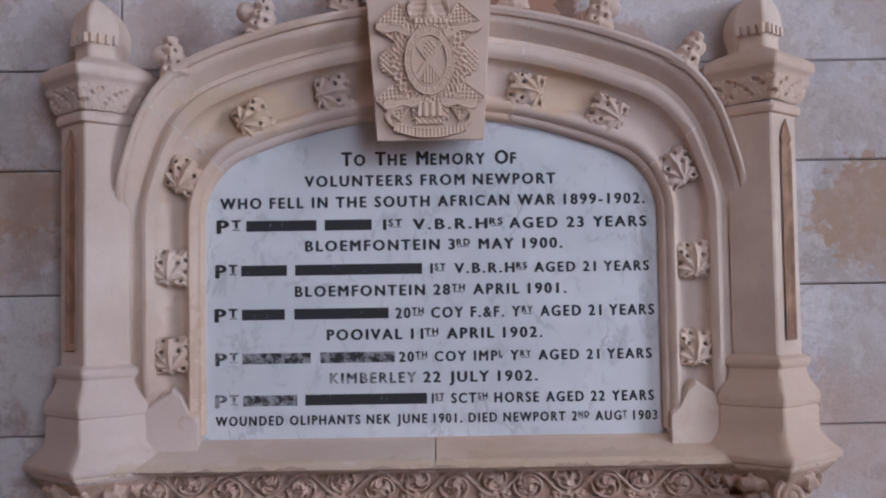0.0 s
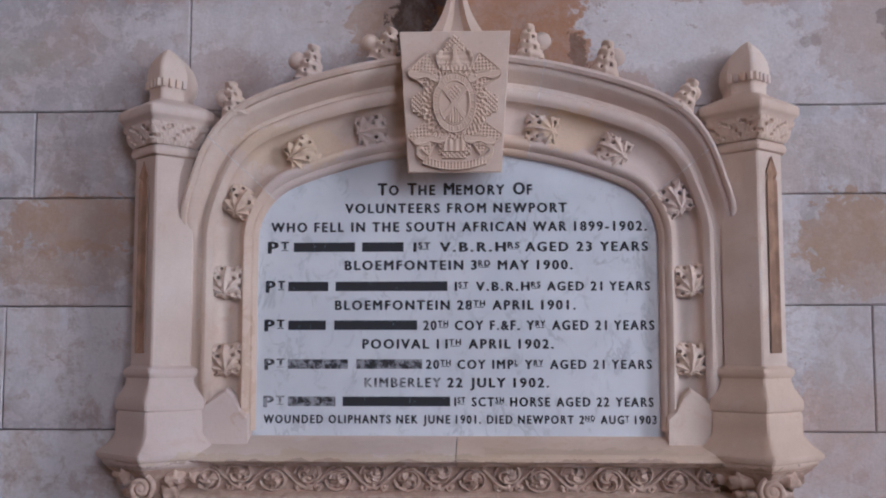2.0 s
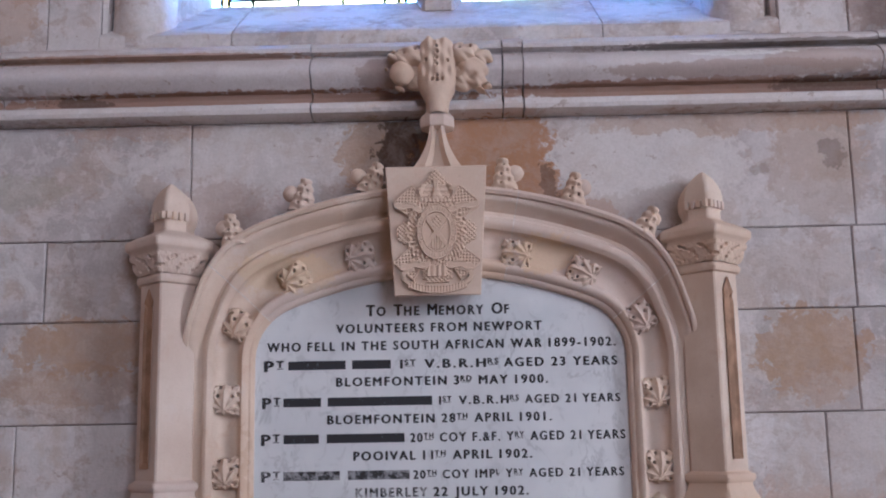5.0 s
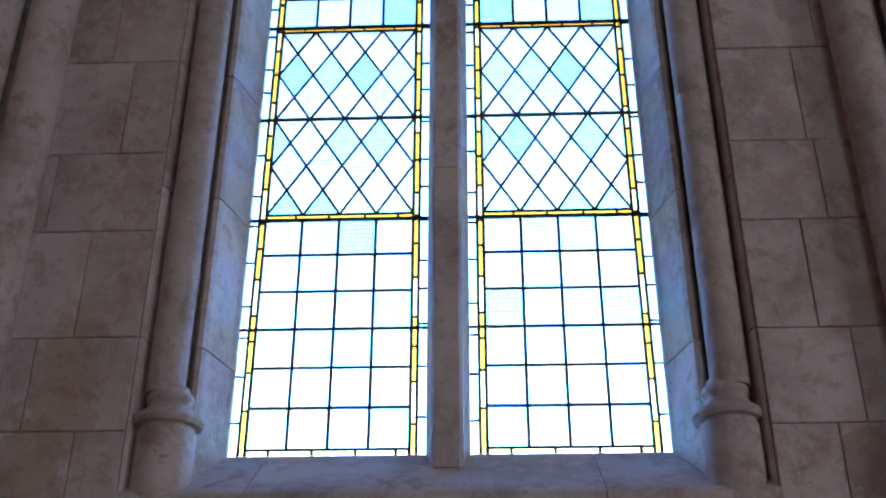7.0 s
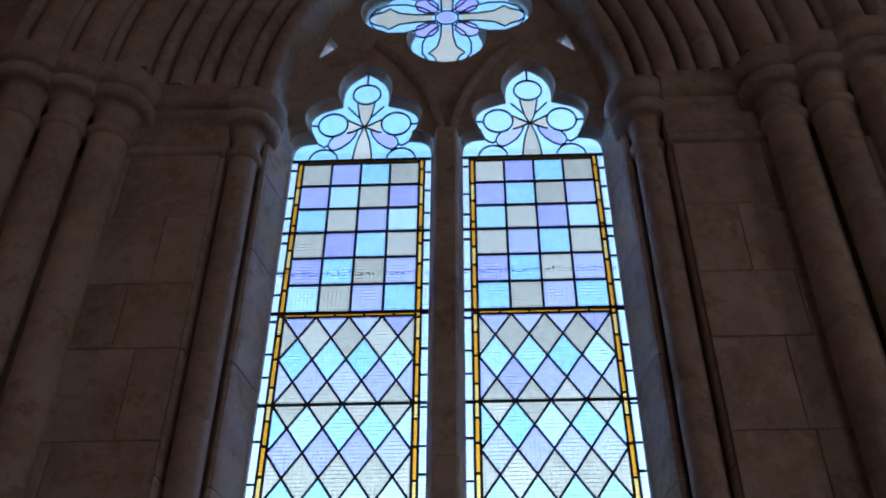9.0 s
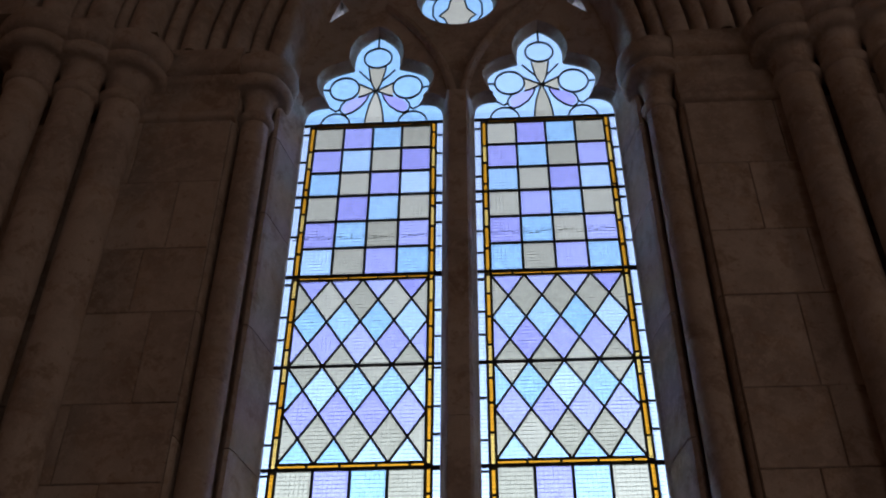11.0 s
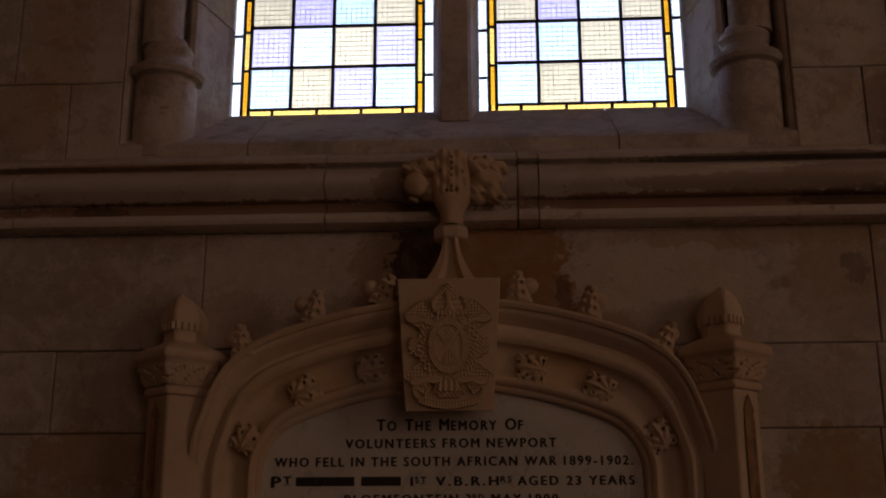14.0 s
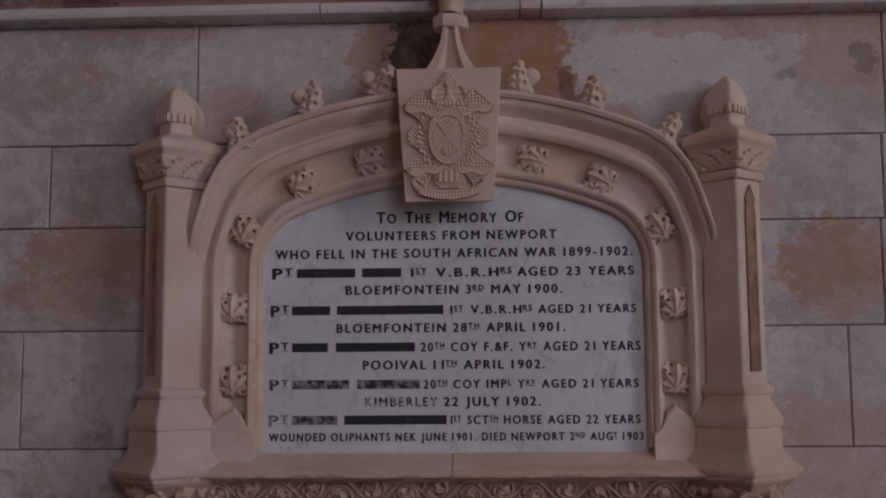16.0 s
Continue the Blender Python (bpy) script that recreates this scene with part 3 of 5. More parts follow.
def lobe(x0, z0, x1, z1, bulge, n=7):
    """A curve from one cusp to the next that swells to its left by bulge."""
    dx, dz = x1 - x0, z1 - z0
    ln = math.hypot(dx, dz)
    return [(x0 + dx * i / n + dz / ln * bulge * math.sin(math.pi * i / n), z0 + dz * i / n - dx / ln * bulge * math.sin(math.pi * i / n)) for i in range(n + 1)]


HS = 1.13                       # tallness of the cusped heads
HALF = lobe(0.295, 0.0, 0.196, 0.100, 0.042)[:-1] + lobe(0.196, 0.100, 0.100, 0.312, 0.088, 12)[:-1] + lobe(0.100, 0.312, 0.0, 0.515, 0.040, 9)
HEADS = [[(CX + s * 0.361 + x, HEAD + HS * z) for x, z in mirror(HALF)] for s in (-1, 1)]
QUATRE = (CX - 0.002, 6.294)


def quatrefoil(d, r, n=80):
    out = []
    for i in range(n):
        t = -2 * math.pi * i / n
        f = (t + math.pi / 4) % (math.pi / 2) - math.pi / 4
        rad = d * math.cos(f) + math.sqrt(max(r * r - (d * math.sin(f)) ** 2, 0.0))
        out.append((QUATRE[0] + rad * math.cos(t), QUATRE[1] + rad * math.sin(t)))
    return out


EYES = [[(CX + s * x, z) for x, z in ((0.592, 5.93), (0.548, 6.10), (0.505, 6.02))][:: s] for s in (-1, 1)]


def grown(pts, k, closed=True):
    return [(x + nx * k, z + nz * k) for (x, z), (nx, nz) in zip(pts, normals(pts, closed))]


plate = bmesh.new()
arch = [(x, z) for x, z, *_ in pointed(0.72)]
edge = [(CX - 0.72, HEAD - 0.03)] + arch + [(CX + 0.72, HEAD - 0.03)]
foot = []
for head in HEADS[::-1]:
    g = grown(head, 0.026, False)
    foot += [(g[-1][0], HEAD - 0.03)] + g[::-1] + [(g[0][0], HEAD - 0.03)]
big_quatre = quatrefoil(0.226, 0.194)
holed(plate, edge + foot, [big_quatre] + EYES, 0.250)
for eye in EYES:
    rim_in, rim_out = [[plate.verts.new((x, y, z)) for x, z in eye] for y in (0.250, 0.31)]
    for i in range(3):
        plate.faces.new((rim_in[i], rim_in[(i + 1) % 3], rim_out[(i + 1) % 3], rim_out[i]))
part("tracery_plate", plate, STONE, wall, "pierced stone window tracery")
for pts, shut in ((HEADS[0], False), (HEADS[1], False), (quatrefoil(0.226, 0.168), True)):
    path = [(x, z, nx, nz, 1.0) for (x, z), (nx, nz) in zip(pts, normals(pts, shut))]
    if shut:
        path.append(path[0])
    rim = sweep(path, [(0.028, 0.251), (0.024, 0.246), (0.019, 0.248), (0.016, 0.257), (0.017, 0.264), (0.009, 0.278), (0.0, 0.290), (0.0, 0.306)])
    part("tracery_rim", rim, STONE, wall, "chamfered cusped opening", smooth=True)

# ribs that part from the mullion and rise to the quatrefoil
for s in (-1, 1):
    line = [(CX + s * (0.018 + 0.30 * (i / 12) ** 2.0), 5.30 + 0.72 * i / 12) for i in range(13)]
    part("tracery_rib", tube(line, 0.021, 0.242, None, False, 10, 1.3), STONE, wall, "curved tracery rib", smooth=True)

# ---------- stained glass ----------
window = thing("window_1", "two-light leaded window in pale coloured glass", "window", "structure")
COLOURS = (CREAM_GLASS, LILAC_GLASS, BLUE_GLASS)
cache = {}


def pane(pts, mat, y=GLASS):
    """A pane of 4 mm glass; alike panes share their mesh."""
    cx, cz = sum(p[0] for p in pts) / len(pts), sum(p[1] for p in pts) / len(pts)
    key = (mat.name, tuple((round(p[0] - cx, 3), round(p[1] - cz, 3)) for p in pts))
    if key not in cache:
        bm = bmesh.new()
        face = bm.faces.new([bm.verts.new((p[0] - cx, 0, p[1] - cz)) for p in pts])
        face.normal_update()
        if face.normal.y > 0:
            face.normal_flip()
        me = bpy.data.meshes.new("pane")
        bm.to_mesh(me)
        bm.free()
        me.materials.append(mat)
        cache[key] = me
    ob = new("pane", cache[key])
    ob.location, ob.parent = (cx, y, cz), window
    return ob


def inlays(outer, pieces, shrink=0.94):
    """A ground of pale blue glass with separate panes let into it."""
    holes = []
    for pts, mat in pieces:
        mx, mz = sum(p[0] for p in pts) / len(pts), sum(p[1] for p in pts) / len(pts)
        holes.append([(mx + (x - mx) * shrink, mz + (z - mz) * shrink) for x, z in pts])
        pane(holes[-1], mat)
    ground = holed(bmesh.new(), outer, holes, GLASS)
    for f in ground.faces:
        f.normal_update()
        if f.normal.y > 0:
            f.normal_flip()
    me = bpy.data.meshes.new("ground_pane")
    ground.to_mesh(me)
    ground.free()
    me.materials.append(BLUE_GLASS)
    new("pane", me).parent = window


def rect(x0, x1, z0, z1):
    return [(x0, z0), (x1, z0), (x1, z1), (x0, z1)]


BARS = [2.848, 3.241, 3.639, 4.047, 4.457, 4.871, 5.289]
SEAM = 4.688
came = 0.0050
for s in (-1, 1):
    a, b = sorted((CX + s * LIGHT_IN, CX + s * LIGHT_OUT))
    p, q = a + 0.050, b - 0.050                      # the field of panes
    lead = bmesh.new()
    line = lambda pts, r=came: tube(pts, r, GLASS, lead, False, 6, 1.3)
    w = (q - p) / 4
    for k, (z0, z1) in enumerate(zip(BARS, BARS[1:])):
        top = z1 - (0.020 if k in (3, 5) else 0.0)   # amber strips under the bars
        low = z0 + (0.020 if k == 2 else 0.0)
        if k in (2, 3):
            h = (top - low) / 4
            for r in range(5):
                zc = low + r * h
                if k == 3:
                    shade = (CREAM_GLASS, LILAC_GLASS, BLUE_GLASS, CREAM_GLASS, LILAC_GLASS)[r]
                else:
                    shade = (BLUE_GLASS, CREAM_GLASS, LILAC_GLASS, BLUE_GLASS, CREAM_GLASS)[r]
                for j in range(9):
                    if r % 2 == 0 and j % 2 == 0 or r % 2 == 1 and j % 2 == 1:
                        continue
                    xc = p + j * w / 2
                    pts = [(xc - w / 2, zc), (xc, zc - h), (xc + w / 2, zc), (xc, zc + h)]
                    if r == 0:
                        pts = [pts[0], pts[2], pts[3]]
                    if r == 4:
                        pts = pts[:3]
                    if j == 0:
                        pts = [pts[1], pts[2], pts[3]]
                    if j == 8:
                        pts = [pts[0], pts[1], pts[3]]
                    pane(pts, shade)
            for j in range(-2, 5):
                for sx in (1, -1):
                    pts = []
                    for i in range(5):
                        xx = (p + (j + i / 2) * w) if sx == 1 else (q - (j + i / 2) * w)
                        pts.append((xx, low + i * h))
                    pts = [t for t in pts if p - 1e-4 <= t[0] <= q + 1e-4]
                    if len(pts) > 1:
                        line([pts[0], pts[-1]], 0.0050)
        else:
            h = (top - low) / 3
            for r in range(3):
                for c in range(4):
                    pane(rect(p + c * w, p + (c + 1) * w, top - (r + 1) * h, top - r * h), COLOURS[(r + c) % 3])
                if r:
                    line([(p, top - r * h), (q, top - r * h)], 0.0056)
            for c in (1, 2, 3):
                line([(p + c * w, low), (p + c * w, top)], 0.0056)
        line([(a, z1), (b, z1)], 0.0060 if k in (0, 2, 4) else 0.0068)
        if top < z1:
            cuts = [p, p + 0.08, p + 0.19, p + 0.30, p + 0.41, q]
            for u, v in zip(cuts, cuts[1:]):
                pane(rect(u, v, top, z1), AMBER_GLASS)
                line([(u, top), (u, z1)])
            line([(p, top), (q, top)])
        if low > z0:
            cuts = [p, p + 0.10, p + 0.21, p + 0.33, p + 0.44, q]
            for u, v in zip(cuts, cuts[1:]):
                pane(rect(u, v, z0, low), AMBER_GLASS)
                line([(u, z0), (u, low)])
            line([(p, low), (q, low)])
    cuts = [p - 0.02, p + 0.07, p + 0.20, p + 0.33, p + 0.45, q + 0.02]
    for u, v in zip(cuts, cuts[1:]):
        pane(rect(u, v, SILL, 2.848), PALE_AMBER_GLASS)
        line([(u, SILL), (u, 2.848)])
    line([(p, 2.848), (q, 2.848)])
    # borders: amber next to the field, clear strips outside
    for e, d in ((p, -1), (q, 1)):
        for off, wide, mat, step in ((0.0, 0.021, AMBER_GLASS, 0.118), (0.021, 0.029, WHITE_GLASS, 0.137)):
            u, v = sorted((e + d * off, e + d * (off + wide)))
            z, k = SILL, 0
            while z < HEAD - 0.02:
                z2 = min(z + step * (0.75 + 0.5 * ((k * 37 + int(off * 1000) + int(d)) % 10) / 10), HEAD)
                pane(rect(u, v, z, z2), PALE_AMBER_GLASS if mat is AMBER_GLASS and k % 3 == 1 else mat)
                line([(u, z2), (v, z2)], 0.0045)
                z, k = z2, k + 1
            line([(e + d * off, SILL), (e + d * off, HEAD)], 0.0052)
    # cusped head: ovals in the lobes and a pale cross
    m = CX + s * 0.361
    head = HEADS[0 if s < 0 else 1]
    at = lambda pts: [(m + x, HEAD + HS * z) for x, z in pts]
    for ox, oz, rx, rz in ((-0.138, 0.205, 0.064, 0.066), (0.138, 0.205, 0.064, 0.066), (0.0, 0.385, 0.062, 0.060)):
        ring = at([(ox + rx * math.cos(-2 * math.pi * i / 28), oz + rz * math.sin(-2 * math.pi * i / 28)) for i in range(28)])
        tube(ring, 0.0045, GLASS, lead, True, 6, 1.3)
    arm = [(-0.041, 0.0), (-0.036, 0.05), (-0.027, 0.105), (-0.013, 0.155), (-0.002, 0.186)]
    top_arm = [(-0.038, 0.326), (-0.030, 0.275), (-0.019, 0.225), (-0.002, 0.192)]
    side_arm = [(-0.076, 0.232), (-0.050, 0.216), (-0.026, 0.202), (-0.004, 0.190)]
    low_arm = [(-0.076, 0.155), (-0.050, 0.163), (-0.026, 0.176), (-0.004, 0.187)]
    flank = [(-0.030, 0.165), (-0.040, 0.135), (-0.062, 0.100), (-0.096, 0.070), (-0.124, 0.058)]
    horn = [(-0.124, 0.058), (-0.142, 0.068), (-0.151, 0.088), (-0.147, 0.112), (-0.130, 0.136)]
    foot_arc = [(-0.165 + 0.062 * math.cos(math.pi - math.pi * i / 10), 0.064 * math.sin(math.pi * i / 10)) for i in range(11)]
    flip = lambda pts: [(-x, z) for x, z in pts]
    for curve in (arm, top_arm, side_arm, low_arm, flank, horn, foot_arc, [(-0.200, 0.200), (-0.240, 0.205)], [(-0.026, 0.244), (-0.079, 0.308)], [(-0.151, 0.088), (-0.168, 0.078), (-0.185, 0.090), (-0.196, 0.100)]):
        line(at(curve), 0.0040)
        line(at(flip(curve)), 0.0040)
    line(at([(0.0, 0.445), (0.0, 0.515)]))
    pieces = [(arm + flip(arm)[::-1], CREAM_GLASS), (top_arm + flip(top_arm)[::-1], CREAM_GLASS)]
    lilac = low_arm[:3] + flank[:-1] + [(-0.122, 0.062), (-0.138, 0.070), (-0.146, 0.088), (-0.142, 0.110), (-0.126, 0.130), (-0.100, 0.146)]
    for k in (lambda p: p, flip):
        pieces += [(k(side_arm + low_arm[::-1]), CREAM_GLASS), (k(lilac), LILAC_GLASS)]
    inlays(head, [(at(p), mat) for p, mat in pieces])
    part("lead_cames", lead, LEAD, window, "dark lead glazing bars")
    # wire guard outside the glass
    wire = bmesh.new()
    for i in range(int((b - a) / 0.0155)):
        box(a + i * 0.0155, a + i * 0.0155 + 0.0009, 0.336, 0.3375, SILL, HEAD, wire)
    for i in range(int((HEAD + 0.1 - SILL) / 0.0155)):
        box(a, b, 0.338, 0.3395, SILL + i * 0.0155, SILL + i * 0.0155 + 0.0009, wire)
    for i in range(26):                               # frayed seam where two lengths of the guard meet
        u = a + (b - a) * i / 26
        for k in range(3):
            z = SEAM + random.uniform(-0.012, 0.012)
            box(u, u + (b - a) / 26 * random.uniform(0.4, 0.95), 0.340, 0.342, z, z + 0.0011, wire)
    tagged(part("wire_guard", wire, IRON, window, "fine wire guard outside the glass"), kind="stuff")

# quatrefoil glazing
lead = bmesh.new()
inset = []
qx, qz = QUATRE
tube([(qx + 0.055 * math.cos(-t), qz + 0.055 * math.sin(-t)) for t in (2 * math.pi * i / 24 for i in range(24))], 0.004, GLASS, lead, True)
inset.append(([(qx + 0.046 * math.cos(t), qz + 0.046 * math.sin(t)) for t in (2 * math.pi * i / 24 for i in range(24))], LILAC_GLASS))
for k in range(4):
    c, sn = math.cos(k * math.pi / 2), math.sin(k * math.pi / 2)
    rot = lambda pts: [(qx + x * c - z * sn, qz + x * sn + z * c) for x, z in pts]
    arm = [(0.05, 0.026), (0.15, 0.030), (0.23, 0.045), (0.28, 0.085), (0.305, 0.06), (0.345, 0.045)]
    for sg in (-1, 1):
        tube(rot([(x, sg * z) for x, z in arm]), 0.0045, GLASS, lead)
        tube(rot([(0.345, sg * 0.045), (0.372, sg * 0.02), (0.376, 0.0)]), 0.0045, GLASS, lead)
        tube(rot([(0.06, sg * 0.032), (0.12, sg * 0.085), (0.20, sg * 0.115), (0.28, sg * 0.115), (0.345, sg * 0.08), (0.372, sg * 0.03)]), 0.0045, GLASS, lead)
    inset.append((rot([(0.062, -0.020), (0.15, -0.030), (0.23, -0.045), (0.28, -0.085), (0.345, -0.045), (0.376, 0), (0.345, 0.045), (0.28, 0.085), (0.23, 0.045), (0.15, 0.030), (0.062, 0.020)]), CREAM_GLASS))
    c, sn = math.cos(k * math.pi / 2 + math.pi / 4), math.sin(k * math.pi / 2 + math.pi / 4)
    petal = [(0.065, 0.0), (0.10, 0.042), (0.15, 0.052), (0.19, 0.030), (0.205, 0.0)]
    petal = petal + [(x, -z) for x, z in petal[::-1][1:-1]]
    pts = [(qx + x * c - z * sn, qz + x * sn + z * c) for x, z in petal]
    tube(pts[::-1], 0.0045, GLASS, lead, True)
    inset.append((pts, LILAC_GLASS))
inlays(quatrefoil(0.226, 0.168), inset)
part("lead_cames", lead, LEAD, window, "dark lead glazing bars")

# ---------- the memorial ----------
memorial = thing("memorial_tablet", "carved cream sandstone memorial with inscribed marble panel on a wall", "memorial")
PY = -0.034                     # face of the marble
JX, Z0 = 0.450, 1.350           # half width and foot of the marble


def arch_path(n=14):
    """The four-centred inner edge: rows (x, z, nx, nz, scale) from the left foot over the crown to the right foot."""
    r1, zs, turn, r2 = 0.140, 1.780, radians(68), 1.06
    right = [(JX, Z0 + 0.012 + (zs - Z0 - 0.012) * i / 8, 1.0, 0.0, 1.0) for i in range(8)]
    for i in range(n + 1):
        t = turn * i / n
        right.append((JX - r1 + r1 * math.cos(t), zs + r1 * math.sin(t), math.cos(t), math.sin(t), 1.0))
    cx, cz = JX - r1 - (r2 - r1) * math.cos(turn), zs - (r2 - r1) * math.sin(turn)
    end = math.acos(-cx / r2)
    for i in range(1, n + 1):
        t = turn + (end - turn) * i / n
        right.append((cx + r2 * math.cos(t), cz + r2 * math.sin(t), math.cos(t), math.sin(t), 1.0))
    out = []
    for x, z, nx, nz, _ in right:
        k = min(max((nz - 0.35) / 0.6, 0.0), 1.0)
        out.append((x, z, nx, nz, 1.0 + 0.27 * k * k * (3 - 2 * k)))
    return [(-x, z, -nx, nz, s) for x, z, nx, nz, s in out] + out[::-1][1:]


PATHM = arch_path()


# marble
inner = [(x * 1.004, z + 0.003) for x, z, *_ in PATHM]
inner = [(-JX - 0.004, Z0 - 0.004)] + inner + [(JX + 0.004, Z0 - 0.004)]
panel = part("marble_panel", solid(inner, lambda u, v, d: (u, d, v), PY, 0.0), MARBLE, memorial, "grey-white veined marble panel with black lettering")

# mouldings round the panel: inner roll, hollow, outer hood
roll = [(-0.004, PY), (-0.003, -0.050), (0.002, -0.056), (0.007, -0.056), (0.009, -0.064), (0.014, -0.072), (0.020, -0.074), (0.025, -0.070), (0.027, -0.062), (0.030, -0.058)]
cove = [(0.029, -0.058), (0.032, -0.050), (0.040, -0.045), (0.060, -0.043), (0.076, -0.050), (0.085, -0.064), (0.088, -0.080)]
hood = [(0.086, -0.080), (0.092, -0.088), (0.099, -0.092), (0.107, -0.089), (0.112, -0.076), (0.119, -0.076), (0.127, -0.092), (0.135, -0.108), (0.141, -0.114),
        (0.146, -0.114), (0.147, -0.124), (0.153, -0.129), (0.158, -0.127), (0.161, -0.114), (0.161, 0.0)]
SEAMS = [0, int(0.245 * len(PATHM)), int(0.52 * len(PATHM)), int(0.585 * len(PATHM)), int(0.77 * len(PATHM)), len(PATHM) - 1]
for a, b in zip(SEAMS, SEAMS[1:]):
    run = PATHM[a:b + 1]
    moulding = sweep(run, hood)
    for v in moulding.verts:                 # low on the jambs the hood dies into the pillars
        k = min(max((1.89 - v.co.z) / 0.15, 0.0), 1.0)
        if abs(v.co.x) > 0.562:
            v.co.y += k * k * (3 - 2 * k) * (max(v.co.y, -0.074) - v.co.y)
        if v.co.z < 1.44:
            v.co.y = max(v.co.y, -0.068)
    stone = part("arch_stone", moulding, CREAM, memorial, "moulded hood over the arch", smooth=True, crease=45)
    part("hollow", sweep(run, cove), CREAM, stone, "broad hollow moulding", smooth=True)
    part("inner_moulding", sweep(run, roll), CREAM, stone, "slim roll next to the marble", smooth=True, crease=50)
# pale mortar seams between the arch stones
for i in SEAMS[1:-1]:
    x, z, nx, nz, s = PATHM[i]
    seam = [(x, z, nx, nz, s), (x + nz * 0.0024, z - nx * 0.0024, nx, nz, s)]
    part("mortar_seam", sweep(seam, [(d, y - 0.0012) for d, y in ([(-0.004, -0.050), (0.002, -0.056), (0.014, -0.072), (0.025, -0.070), (0.032, -0.050), (0.060, -0.043), (0.085, -0.064)] + hood[:-1])]), WHITE_JOINT, memorial, "white mortar seam")
# blocks at the foot of the jambs
for s in (-1, 1):
    outline = [(0.455, 1.335), (0.600, 1.335), (0.600, 1.405), (0.553, 1.424), (0.503, 1.458), (0.487, 1.444), (0.472, 1.414), (0.455, 1.398)]
    bm = bmesh.new()
    rings = [[bm.verts.new((s * x, y, z - k * (z > 1.39))) for x, z in outline] for y, k in ((-0.080, 0.010), (-0.074, 0.003), (-0.045, 0.0), (0.0, 0.0))]
    n = len(outline)
    for p, q in zip(rings, rings[1:]):
        for i in range(n):
            bm.faces.new((p[i], p[(i + 1) % n], q[(i + 1) % n], q[i]))
    bm.faces.new(rings[0])
    part("jamb_stop", bm, CREAM, memorial, "sloped block at the foot of the moulding")

# sill and frieze
ledge = [(0.0, 1.350), (-0.046, 1.350), (-0.052, 1.346), (-0.124, 1.318), (-0.132, 1.311), (-0.132, 1.303), (-0.124, 1.298), (-0.105, 1.297), (-0.098, 1.290), (0.0, 1.290)]
for x0, x1 in ((-0.622, -0.0005), (0.0015, 0.622)):
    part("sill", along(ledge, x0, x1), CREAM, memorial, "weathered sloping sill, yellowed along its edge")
part("bottom_moulding", along([(0, 1.292), (-0.072, 1.292), (-0.066, 1.256), (-0.060, 1.238), (-0.085, 1.233), (-0.098, 1.226), (-0.098, 1.216), (-0.075, 1.206), (-0.03, 1.195), (0, 1.19)], -0.60, 0.60), DUSTY, memorial, smooth=True, crease=30)


def vine(x, z):
    """A waving stem that throws a curled, drilled leaf into each of its bends."""
    out = np.zeros_like(x)
    pitch = 0.072
    stem = np.abs(z - 0.019 * np.sin(math.pi * x / pitch)) * 0.8
    out = np.maximum(out, 0.016 * np.exp(-(stem / 0.0034) ** 4))
    for k in range(-9, 9):
        sg = -1 if k % 2 else 1
        cx, cz = (k + 0.5) * pitch + 0.003 * math.sin(k * 2.1), -sg * 0.005
        du, dw = (x - cx) / 0.030, (z - cz) / 0.0215
        r, th = np.hypot(du, dw), np.arctan2(dw, du)
        spiral = np.abs(r - 0.98 + 0.055 * (th * sg + math.pi))
        out = np.where((spiral < 0.13) & (r < 1.05), np.maximum(out, 0.019 * np.clip(1 - (spiral / 0.13) ** 2, 0, 1) ** 0.5), out)
        turn = th * sg + 2.2 * r + 1.7 * k
        edge = 0.74 + 0.10 * np.cos(5 * turn) + 0.06 * np.cos(3 * turn + k)
        leaf = 0.010 + 0.012 * np.cos(np.clip(r / edge, 0, 1) * 1.5) + 0.0045 * np.cos(2.5 * turn) ** 3
        for q in range(4):
            a, f = 1.9 * q + 1.3 * k, 0.34 + 0.11 * ((q * 3 + k) % 4)
            leaf = leaf - 0.015 * np.exp(-((du - f * math.cos(a)) ** 2 + (dw - f * math.sin(a)) ** 2) / 0.013)
        out = np.where(r < edge, np.maximum(out, leaf), out)
        for px, pz, tilt in ((0.5, sg * 0.019, 0.6), (0.22, sg * 0.021, -0.4), (0.80, sg * 0.020, 1.6)):
            du, dw = (x - cx - (px - 0.5) * pitch) / 0.0125, (z - pz) / 0.0095
            r, th = np.hypot(du, dw), np.arctan2(dw, du) + tilt
            edge = 0.85 + 0.2 * np.cos(3 * th)
            tuft = 0.006 + 0.012 * np.clip(1 - r / edge, 0, 1) ** 0.5 - 0.012 * np.exp(-(r / 0.22) ** 2)
            out = np.where(r < edge, np.maximum(out, tuft), out)
    grain = 0.0011 * np.sin(x * 410 + 3 * np.sin(z * 330)) * np.sin(z * 520)
    return np.maximum(out + grain, 0.0008)


fr = part("vine_frieze", relief(vine, -0.560, 0.560, -0.026, 0.026, 900, 44, "vine_frieze"), DUSTY, memorial, "deeply carved trailing vine frieze, dusty brown", smooth=True, crease=70)
fr.location = (0, -0.066, 1.266)
fr.scale = (1.0, 1.0, 1.22)


